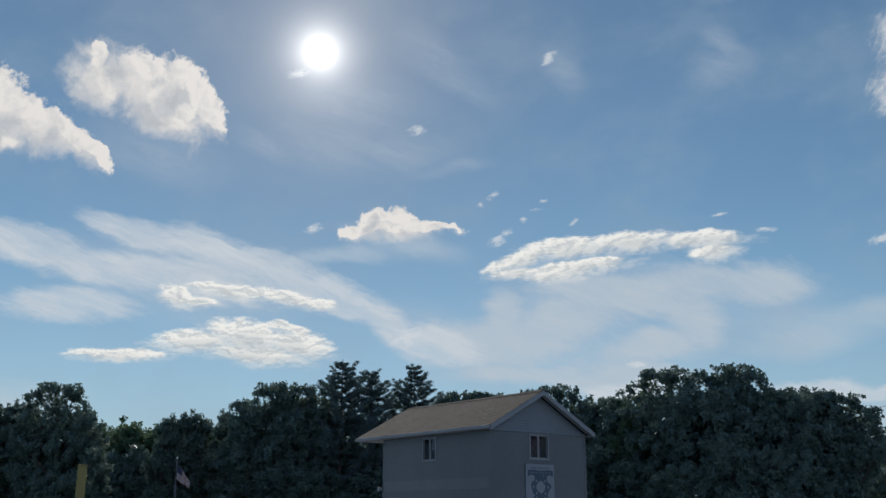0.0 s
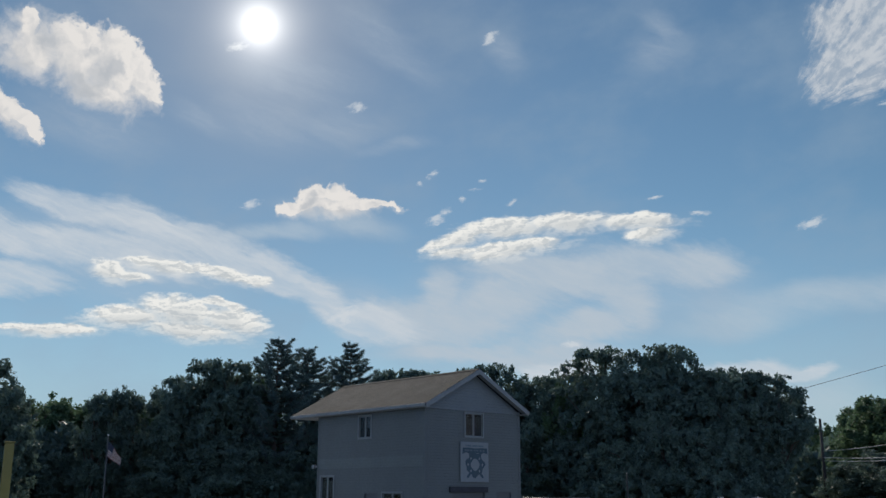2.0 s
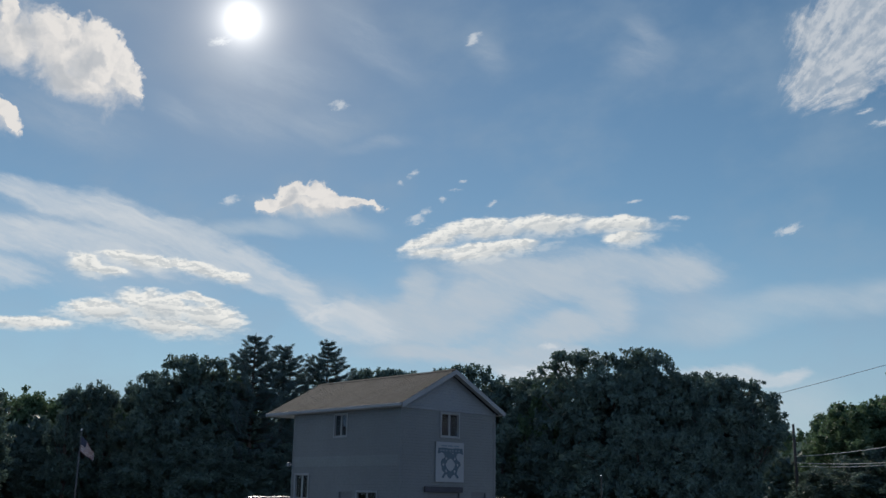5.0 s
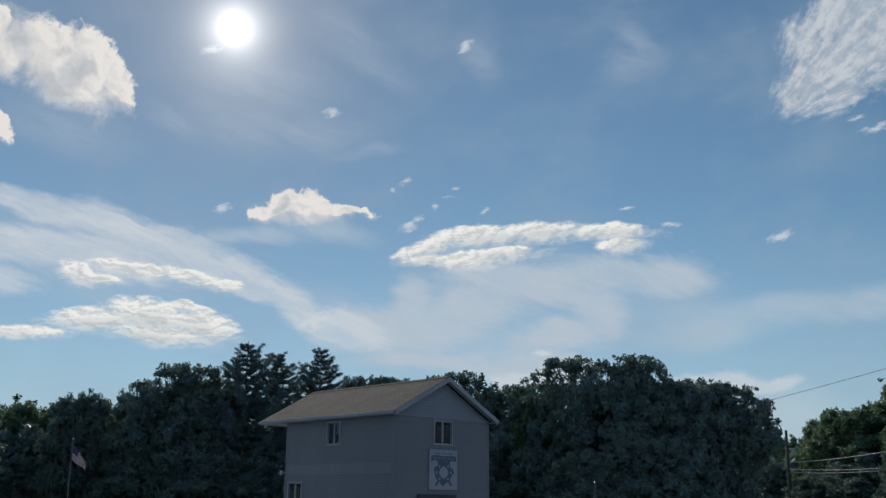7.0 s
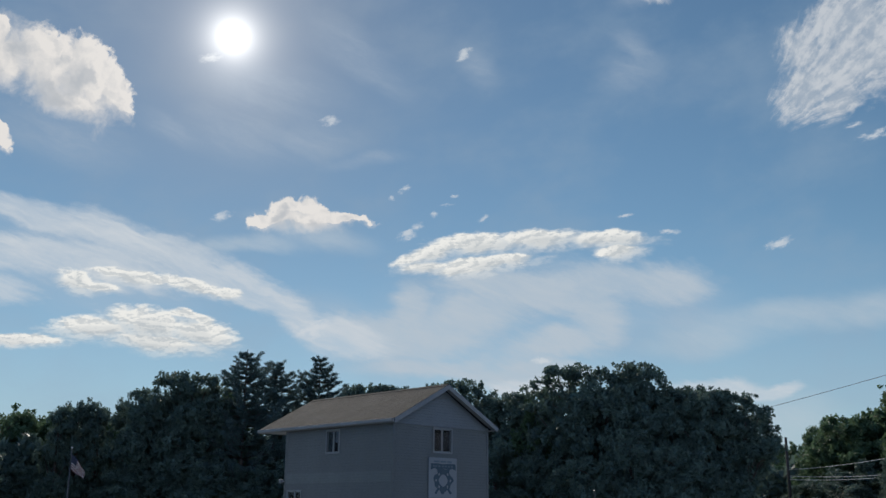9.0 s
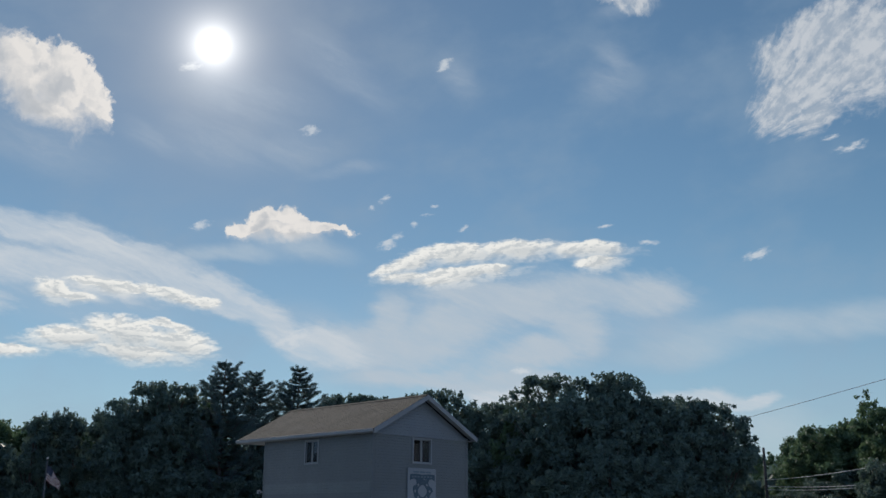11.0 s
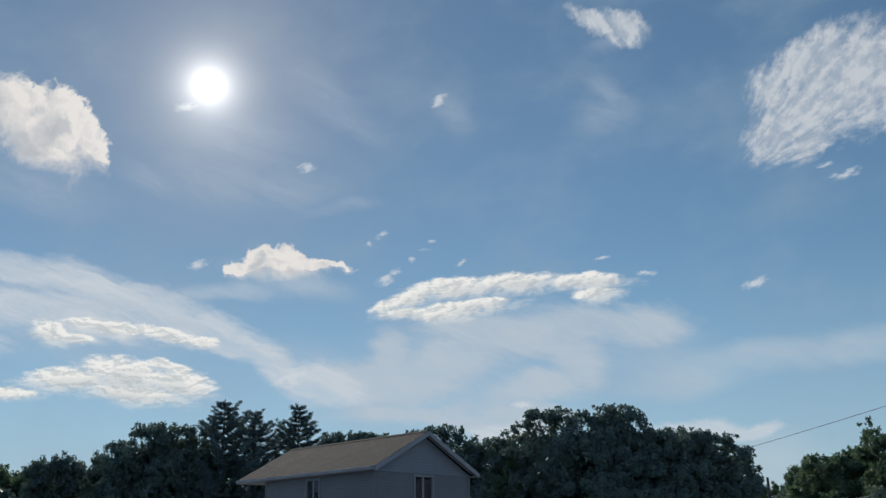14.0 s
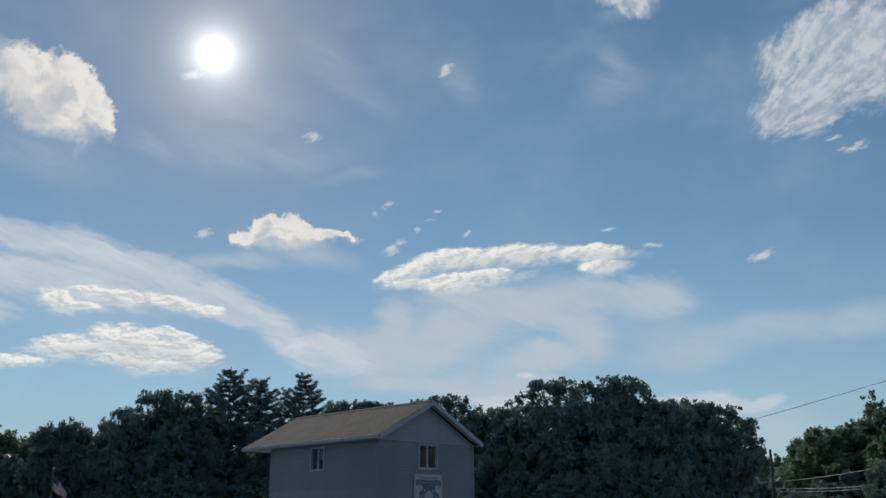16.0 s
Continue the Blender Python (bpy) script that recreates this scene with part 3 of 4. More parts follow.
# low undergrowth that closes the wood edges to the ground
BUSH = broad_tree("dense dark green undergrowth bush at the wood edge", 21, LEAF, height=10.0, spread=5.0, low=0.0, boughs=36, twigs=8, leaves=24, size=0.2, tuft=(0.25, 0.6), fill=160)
WIDTHS = WIDTHS + (5.0,)
TREES.append(BUSH)
BUSH.name = "bush"
BUSH["category"] = "bush"
rng = random.Random(5)
for i in range(26):
    az = -30 + 62 * i / 25 + rng.uniform(-0.6, 0.6)
    if 16.0 < az < 20.0:
        continue
    dist = 112 if az < -17 else 99 if az < -9 else 100 if az < 1.5 else 76 if az < 8 else 67 if az < 18.5 else 98 if az < 26 else 82
    plant(6, az, dist + rng.uniform(-2, 2), rng.uniform(5.5, 7.5), rng.uniform(8, 10) * dist / 95, rng.uniform(0, 360), "undergrowth of the woods")

for kind, m in FIRST.items():
    TREES[kind].matrix_basis = m

# pines
PINE_PLACES = [(-9.7, 100, 17.5, 31), (-8.0, 102, 16.7, 32), (-5.6, 104, 17.4, 33)]
for az, dist, height, seed in PINE_PLACES:
    ob = pine_tree("tall dark green white pine with layered branches", seed, height)
    a = radians(az)
    ob.matrix_basis = pose(dist * math.sin(a), dist * math.cos(a), 0, 0, 0, seed * 40)
    tagged(ob, group="pines of the wood edge")

# deep woods behind the rows
rs = np.random.default_rng(8)
n = 70000
az = np.radians(rs.uniform(-34, 36, n))
dist = np.where(np.degrees(az) < 1.5, rs.uniform(112, 122, n), np.where(np.degrees(az) < 18.2, rs.uniform(82, 92, n), rs.uniform(118, 130, n)))
top = np.where(np.degrees(az) < 1.5, 8.6, np.where(np.degrees(az) < 8.0, 5.8, 7.4)) + 1.2 * np.sin(np.degrees(az) * 3.1) * np.sin(np.degrees(az) * 1.3)
h = rs.uniform(0.02, 1.0, n) * top
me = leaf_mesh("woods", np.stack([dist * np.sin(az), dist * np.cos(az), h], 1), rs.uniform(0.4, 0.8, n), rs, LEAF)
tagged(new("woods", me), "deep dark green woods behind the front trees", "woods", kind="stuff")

# ---------------------------------------------------------------- the two-storey building
L, W, EAVE, RIDGE = 6.84, 5.19, 5.32, 6.82
OV, OG, OFAR = 0.22, 0.31, 1.77
SLOPE = (RIDGE - EAVE) / (W / 2 + OV)
house = thing("field_house", pose(-0.873, 38.017, 0, 0, 0, 42.65), "two-storey tan-sided field house with a brown gable roof", "building")
WALL_TOP = EAVE - 0.10
T = 0.16


def wall_with_holes(along, thick_lo, thick_hi, length, height, holes, axis, begin=0.0):
    """A wall with real openings. along: 0 runs in x, 1 in y."""
    bm = bmesh.new()
    xs = sorted({begin, length, *[h[0] for h in holes], *[h[1] for h in holes]})
    for a, b in zip(xs, xs[1:]):
        mid = (a + b) / 2
        cuts = sorted((h[2], h[3]) for h in holes if h[0] < mid < h[1])
        z = 0.0
        for lo, hi in cuts + [(height, height)]:
            if lo > z:
                if axis == 0:
                    box(bm, a, b, thick_lo, thick_hi, z, lo)
                else:
                    box(bm, thick_lo, thick_hi, a, b, z, lo)
            z = hi
    bmesh.ops.remove_doubles(bm, verts=bm.verts, dist=0.0005)
    return bm


# openings: start, end, sill, head along each wall
SIDE = [(3.26, 4.03, 4.20, 5.05), (5.68, 6.55, 1.76, 2.70), (1.30, 2.46, 0.95, 2.03), (2.78, 3.64, 0.02, 2.05)]
FRONT = [(2.12, 3.05, 4.20, 5.08), (3.80, 4.66, 0.02, 2.10), (1.45, 3.15, 1.00, 2.05)]
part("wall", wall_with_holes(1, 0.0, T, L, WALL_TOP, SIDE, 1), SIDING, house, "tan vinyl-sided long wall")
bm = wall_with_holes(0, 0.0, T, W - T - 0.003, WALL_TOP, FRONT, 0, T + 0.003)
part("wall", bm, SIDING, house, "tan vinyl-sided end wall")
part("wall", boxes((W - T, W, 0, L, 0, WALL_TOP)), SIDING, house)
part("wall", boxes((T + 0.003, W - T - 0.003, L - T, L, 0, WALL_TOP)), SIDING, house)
part("floor", boxes((T + 0.003, W - T - 0.003, T + 0.003, L - T - 0.003, 2.55, 2.75)), DARK, house)
for x0, x1, y0, y1 in ((-0.012, 0.09, -0.012, 0.09), (W - 0.09, W + 0.012, -0.012, 0.09), (-0.012, 0.09, L - 0.09, L + 0.012)):
    part("corner_board", boxes((x0, x1, y0, y1, 0.0, WALL_TOP - 0.01)), SIDING, house)

part("belt_board", boxes((-0.009, -0.003, 0.09, L - 0.09, 3.02, 3.42)), BELT, house, "slightly paler belt board between the storeys")

# gables
for y0, y1 in ((0.0, T), (L - T, L)):
    bm = bmesh.new()
    top = EAVE + (W / 2 + OV) * SLOPE - 0.17
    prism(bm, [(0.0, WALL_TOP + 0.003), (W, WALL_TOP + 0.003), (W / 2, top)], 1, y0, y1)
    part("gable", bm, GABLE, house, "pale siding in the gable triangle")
part("gable_trim", boxes((0.0, W, -0.03, -0.002, WALL_TOP - 0.06, WALL_TOP + 0.06)), GABLE, house)

# roof: two slabs, fascias, rakes, soffits
y0, y1 = -OG, L + OFAR
for side in (-1, 1):
    ex = -OV if side < 0 else W + OV
    bm = bmesh.new()
    prism(bm, [(ex, EAVE), (W / 2 + side * -0.002 * -1, RIDGE), (W / 2 + side * 0.002, RIDGE - 0.11), (ex, EAVE - 0.11)], 1, y0, y1)
    part("roof", bm, SHINGLE, house, "brown asphalt-shingle roof slope")
    # shingle courses
    bm = bmesh.new()
    run = math.hypot(W / 2 + OV, RIDGE - EAVE)
    rows = int(run / 0.145)
    for i in range(rows):
        f0, f1 = i / rows, (i + 1) / rows
        xa, xb = ex + (W / 2 - ex) * f0, ex + (W / 2 - ex) * f1
        za, zb = EAVE + (RIDGE - EAVE) * f0, EAVE + (RIDGE - EAVE) * f1
        prism(bm, [(xa, za + 0.004), (xa, za + 0.011), (xb, zb + 0.006), (xb, zb + 0.004)], 1, y0 + 0.005, y1 - 0.005)
    part("shingle_layer", bm, SHINGLE, house)
    part("gutter", boxes((ex - 0.09 if side < 0 else ex + 0.003, ex - 0.003 if side < 0 else ex + 0.09, y0 + 0.01, y1 - 0.01, EAVE - 0.13, EAVE - 0.01), bevel=0.012), TRIM, house, "white eave gutter")
    for yr in (y0 - 0.03, y1 + 0.003):
        bm = bmesh.new()
        prism(bm, [(ex, EAVE - 0.002), (W / 2, RIDGE - 0.002), (W / 2, RIDGE - 0.19), (ex, EAVE - 0.19)], 1, yr, yr + 0.027)
        part("rake_board", bm, TRIM, house, "white rake board")
    sx0, sx1 = (-OV, -0.004) if side < 0 else (W + 0.004, W + OV)
    part("soffit", boxes((sx0, sx1, y0 + 0.03, y1 - 0.03, EAVE - 0.15, EAVE - 0.125)), TRIM, house)
# sloped soffits under the near gable overhang
for side in (-1, 1):
    ex = -OV if side < 0 else W + OV
    bm = bmesh.new()
    prism(bm, [(ex, EAVE - 0.114), (W / 2 + side * 0.004, RIDGE - 0.114), (W / 2 + side * 0.004, RIDGE - 0.135), (ex, EAVE - 0.135)], 1, y0 + 0.005, -0.035)
    part("soffit", bm, TRIM, house, "pale soffit under the gable overhang")
bm = bmesh.new()
prism(bm, [(W / 2 - 0.14, RIDGE - 0.05), (W / 2, RIDGE + 0.03), (W / 2 + 0.14, RIDGE - 0.05), (W / 2, RIDGE + 0.01)], 1, y0, y1)
part("ridge_cap", bm, SHINGLE, house)
part("soffit", boxes((0.0, W, L + 0.003, y1 - 0.03, WALL_TOP - 0.03, WALL_TOP)), TRIM, house, "white soffit under the deep end overhang")
bm = bmesh.new()
prism(bm, [(0.0, WALL_TOP + 0.003), (W, WALL_TOP + 0.003), (W / 2, RIDGE - 0.2)], 1, y1 - 0.16, y1 - 0.06)
part("gable", bm, GABLE, house)
part("porch_post", boxes((W - 0.18, W - 0.06, y1 - 0.2, y1 - 0.08, 0.0, WALL_TOP - 0.03)), TRIM, house)


def slider(axis, a, b, z0, z1, curtain=0.0):
    """A white two-light sliding window set in a wall opening; axis 0 in the end wall, 1 in the long wall."""
    w = 0.055
    win = new("window")
    win.parent = house
    mid = (a + b) / 2

    def bx(u0, u1, d0, d1, p0, p1, bevel=0.0):
        return boxes((u0, u1, d0, d1, p0, p1) if axis == 0 else (d0, d1, u0, u1, p0, p1), bevel=bevel)
    for u0, u1, p0, p1 in ((a - w, a, z0 - w, z1 + w), (b, b + w, z0 - w, z1 + w), (a, b, z1, z1 + w), (a, b, z0 - w, z0)):
        part("casing", bx(u0, u1, -0.03, -0.003, p0, p1), TRIM, win, "white casing")
    part("mullion", bx(mid - 0.022, mid + 0.022, 0.0, 0.04, z0, z1), TRIM, win)
    for u0, u1, d in ((a, mid - 0.022, 0.02), (mid + 0.022, b, 0.03)):
        for r in ((u0, u0 + 0.03, z0, z1), (u1 - 0.03, u1, z0, z1), (u0 + 0.03, u1 - 0.03, z0, z0 + 0.03), (u0 + 0.03, u1 - 0.03, z1 - 0.03, z1)):
            part("sash_rail", bx(r[0], r[1], d, d + 0.025, r[2], r[3]), TRIM, win)
        part("pane", bx(u0 + 0.03, u1 - 0.03, d + 0.010, d + 0.015, z0 + 0.03, z1 - 0.03), GLASS, win).visible_shadow = False
    if curtain:
        part("blind", bx(a + 0.03, mid - 0.03, 0.09, 0.1, z1 - (z1 - z0) * curtain, z1 - 0.01), CURTAIN, win, "pale half-drawn blind")
    return win


slider(1, *SIDE[0], curtain=0.55)
slider(1, *SIDE[1])
slider(1, *SIDE[2])
slider(0, *FRONT[0])


def plain_door(axis, a, b, z0, z1):
    d = new("door")
    d.parent = house

    def bx(u0, u1, d0, d1, p0, p1, bevel=0.0):
        return boxes((u0, u1, d0, d1, p0, p1) if axis == 0 else (d0, d1, u0, u1, p0, p1), bevel=bevel)
    part("leaf", bx(a + 0.04, b - 0.04, 0.05, 0.09, z0, z1 - 0.04), DOOR, d, "grey painted steel door leaf")
    for u0, u1, p0, p1 in ((a, a + 0.04, z0, z1), (b - 0.04, b, z0, z1), (a + 0.04, b - 0.04, z1 - 0.04, z1)):
        part("frame", bx(u0, u1, 0.0, 0.1, p0, p1), DOOR, d)
    bm = bmesh.new()
    bmesh.ops.create_uvsphere(bm, u_segments=10, v_segments=8, radius=0.032)
    c = (b - 0.12, 0.025, 1.0) if axis == 0 else (0.025, b - 0.12, 1.0)
    bmesh.ops.translate(bm, verts=bm.verts, vec=c)
    part("knob", bm, STEEL, d)


plain_door(1, *SIDE[3])
plain_door(0, *FRONT[1])
# serving hatch: a rolled-down shutter under a dark header
hatch = new("serving_hatch")
hatch.parent = house
a, b, z0, z1 = FRONT[2]
for i in range(12):
    h = (z1 - z0) / 12
    part("slat", boxes((a, b, 0.05, 0.07 + 0.008 * (i % 2), z0 + i * h, z0 + (i + 1) * h - 0.006)), DOOR, hatch)
part("header", boxes((a - 0.2, b + 0.12, -0.09, -0.003, z1 + 0.01, z1 + 0.22), bevel=0.01), DARK, hatch, "dark shutter housing")
part("counter", boxes((a - 0.06, b + 0.06, -0.28, -0.003, z0 - 0.05, z0), bevel=0.008), TRIM, hatch)

# floodlight on the far corner
lamp = thing("floodlight", house.matrix_basis @ pose(-0.10, L + 0.14, 3.12), "small white floodlight on the corner of the building", "lamp")
part("head", boxes((-0.07, 0.07, -0.09, 0.05, -0.08, 0.08), bevel=0.02), WHITE, lamp)
part("bracket", boxes((0.0, 0.085, -0.142, -0.095, -0.03, 0.03)), STEEL, lamp)

# the emblem board
sign = thing("sign_board", house.matrix_basis @ pose(2.57, -0.03, 3.21), "white square board with a blue gear-like emblem", "sign")
S = 0.76
part("board", boxes((-S, S, -0.02, 0.026, -S, S), bevel=0.006), WHITE, sign)


def flat_shape(outlines, y=-0.027):
    bm = bmesh.new()
    for o in outlines:
        prism(bm, o, 1, y, y + 0.006)
    return bm


CX, CZ = 0.02, -0.10


def rhomb(half_w, half_h, sharp, n=28, teeth=0.0):
    """A closed outline between an ellipse and a diamond, with small teeth."""
    rows = []
    for i in range(n):
        a = 2 * math.pi * i / n
        c, q = math.cos(a), math.sin(a)
        r = (abs(c) ** sharp + abs(q) ** sharp) ** (-1 / sharp) * (1 + (teeth if i % 4 < 2 else -teeth))
        rows.append((CX + half_w * r * c, CZ + half_h * r * q))
    return rows


outer, inner = rhomb(0.54, 0.50, 1.35, teeth=0.06), rhomb(0.25, 0.24, 1.5)
part("emblem_ring", flat_shape([[inner[i], outer[i], outer[(i + 1) % 28], inner[(i + 1) % 28]] for i in range(28)]), BLUE, sign, "blue toothed diamond-shaped ring")
for dx, dz in ((-0.37, -0.10), (0.41, -0.10), (-0.21, 0.13), (0.25, 0.13), (-0.21, -0.34), (0.25, -0.34)):
    part("emblem_stud", flat_shape([[(dx - 0.05, dz), (dx, dz - 0.06), (dx + 0.05, dz), (dx, dz + 0.06)]], -0.0305), WHITE, sign, "small pale lozenge")
for sx in (-1, 1):
    part("emblem_leg", flat_shape([[(CX + sx * 0.20, -0.42), (CX + sx * 0.30, -0.38), (CX + sx * 0.47, -0.58), (CX + sx * 0.38, -0.62)]], -0.0285), BLUE, sign)
    part("emblem_arm", flat_shape([[(CX + sx * 0.18, 0.12), (CX + sx * 0.30, 0.16), (CX + sx * 0.36, 0.36), (CX + sx * 0.22, 0.36)]], -0.0285), BLUE, sign)
part("emblem_crest", flat_shape([[(CX - 0.13, 0.25), (CX, 0.36), (CX + 0.13, 0.25), (CX, 0.12)]], -0.0305), BLUE, sign)
part("emblem_ribbon", flat_shape([[(-0.66, 0.30), (-0.46, 0.36), (-0.30, 0.31), (CX, 0.37), (0.34, 0.31), (0.50, 0.36), (0.70, 0.30), (0.68, 0.53), (0.4, 0.55), (CX, 0.52), (-0.36, 0.55), (-0.64, 0.53)]], -0.0275), BLUE, sign, "blue ribbon band")
for x in (-0.5, -0.36, -0.2, 0.0, 0.14, 0.32, 0.48):
    part("letter_bar", flat_shape([[(x - 0.05, 0.41), (x + 0.05, 0.41), (x + 0.05, 0.47), (x - 0.05, 0.47)]], -0.0315), BLUE_PALE, sign, "short pale bar of lettering")
for x0, x1 in ((-0.48, -0.18), (-0.13, 0.16), (0.21, 0.48)):
    part("letter_bar", flat_shape([[(x0, 0.585), (x1, 0.585), (x1, 0.645), (x0, 0.645)]]), BLUE_PALE, sign, "grey-blue bar of lettering")

# ---------------------------------------------------------------- flag on its pole
def polar(az, dist, z=0.0):
    a = radians(az)
    return Vector((dist * math.sin(a), dist * math.cos(a), z))


FLAG_D, FLAG_H = 60.0, 5.25
flagpole = thing("flagpole", Matrix.Translation(polar(-18.6, FLAG_D)), "thin pale metal flagpole with a ball on top", "flagpole")
bm = bmesh.new()
tube(bm, [(0, 0, -0.2), (0, 0, FLAG_H * 0.5), (0, 0, FLAG_H - 0.06)], [0.042, 0.035, 0.024], 10)
smooth(part("pole", bm, ALUMINIUM, flagpole))
bm = bmesh.new()
bmesh.ops.create_uvsphere(bm, u_segments=12, v_segments=8, radius=0.06)
bmesh.ops.translate(bm, verts=bm.verts, vec=(0, 0, FLAG_H))
smooth(part("ball", bm, STEEL, flagpole))

FLAG_RED = material("red_cloth", (0.13, 0.055, 0.065), rough=0.9, spread=0.15)
FLAG_WHITE = material("white_cloth", (0.36, 0.36, 0.37), rough=0.9, spread=0.06)
FLAG_BLUE = material("blue_cloth", (0.045, 0.055, 0.085), rough=0.9, spread=0.15)
flag = thing("flag", Matrix.Translation(polar(-18.6, FLAG_D, FLAG_H - 0.35)), "limp striped red and white flag with blue corner", "flag")


def cloth(u, v):
    """A point of the hanging flag: u along the fly, v down the hoist, both 0 to 1."""
    x = 0.035 + 0.80 * u - 0.12 * u * v + 0.06 * math.sin(5 * u + 3 * v) * u
    y = 0.13 * math.sin(7 * u + 2.5 * v) * (0.2 + u)
    return Vector((x, y, -0.85 * v * (1 - 0.45 * u) - 0.88 * u ** 1.1))


def stripe(v0, v1, u0, u1, mat):
    bm = bmesh.new()
    n = 14
    rows = [[bm.verts.new(cloth(u0 + (u1 - u0) * i / n, v0 + (v1 - v0) * j / 2)) for i in range(n + 1)] for j in range(3)]
    for r, s in zip(rows, rows[1:]):
        for i in range(n):
            bm.faces.new((r[i], r[i + 1], s[i + 1], s[i]))
    bmesh.ops.solidify(bm, geom=bm.faces[:], thickness=0.004)
    smooth(part("stripe" if mat is not FLAG_BLUE else "canton", bm, mat, flag))


for i in range(13):
    v0, v1 = i / 13, (i + 1) / 13
    stripe(v0, v1, 0.4 if i < 7 else 0.0, 1.0, FLAG_WHITE if i % 2 else FLAG_RED)
stripe(0.0, 7 / 13, 0.0, 0.4, FLAG_BLUE)

# ---------------------------------------------------------------- yellow post
post = thing("yellow_post", Matrix.Translation(polar(-23.44, 17.0)) @ pose(0, 0, 0, 0, 0, 23.4), "weathered yellow square post standing at the field edge", "post")
part("shaft", boxes((-0.07, 0.07, -0.07, 0.07, -0.1, 2.66), bevel=0.012), YELLOW, post)
part("cap", boxes((-0.075, 0.075, -0.075, 0.075, 2.663, 2.685), bevel=0.006), YELLOW, post)

# ---------------------------------------------------------------- utility poles and cables


def utility_pole(at, height, label):
    p = thing("utility_pole", Matrix.Translation(at), label, "utility pole", "utility poles along the road")
    bm = bmesh.new()
    tube(bm, [(0, 0, -0.3), (0, 0, height * 0.5), (0, 0, height)], [0.17, 0.14, 0.11], 12)
    smooth(part("shaft", bm, WOOD, p))
    for z in (0.70, 0.62, 0.60):
        part("bracket", boxes((-0.03, 0.22, -0.02, 0.02, height * z - 0.03, height * z + 0.03)), STEEL, p)
    return p


P1, P2 = polar(20.25, 95), polar(41, 62)
utility_pole(P1, 8.7, "dark weathered wooden utility pole at wood edge")
utility_pole(P2, 14.3, "tall weathered wooden utility pole beside the road")


def cable(a, b, sag, radius):
    bm = bmesh.new()
    n = 28
    pts = []
    for i in range(n + 1):
        f = i / n
        p = Vector(a).lerp(Vector(b), f)
        p.z -= sag * 4 * f * (1 - f)
        pts.append(p)
    tube(bm, pts, [radius] * (n + 1), 6)
    ob = smooth(part("cable", bm, WIRE))
    return tagged(ob, "thin grey overhead cable strung between utility poles", "cable", "overhead cables")


up = Vector((0, 0, 1))
cable(P1 + up * 5.89, P2 + up * 10.05, 1.2, 0.022)
cable(P1 + up * 5.34, P2 + up * 7.47, 1.2, 0.024)
cable(P1 + up * 5.05, P2 + up * 7.52, 1.2, 0.024)
P3 = polar(14.5, 84)
utility_pole(P3, 8.8, "weathered wooden utility pole hidden among the trees")
cable(P3 + up * 8.5, P2 + up * 13.97, 0.3, 0.02)

# ---------------------------------------------------------------- parked cars
CAR_PAINT = {
    "grey": material("grey_car_paint", (0.16, 0.17, 0.18), rough=0.25, metal=0.5, spread=0.04, bump=0),
    "black": material("black_car_paint", (0.02, 0.02, 0.024), rough=0.2, metal=0.3, spread=0.05, bump=0)}
RUBBER = material("tyre_rubber", (0.02, 0.02, 0.02), rough=0.85, spread=0.2)
LAMP_RED = material("red_lamp_lens", (0.35, 0.02, 0.02), rough=0.2, spread=0.05, bump=0)
LAMP_CLEAR = material("clear_lamp_lens", (0.7, 0.7, 0.7), rough=0.15, spread=0.05, bump=0)


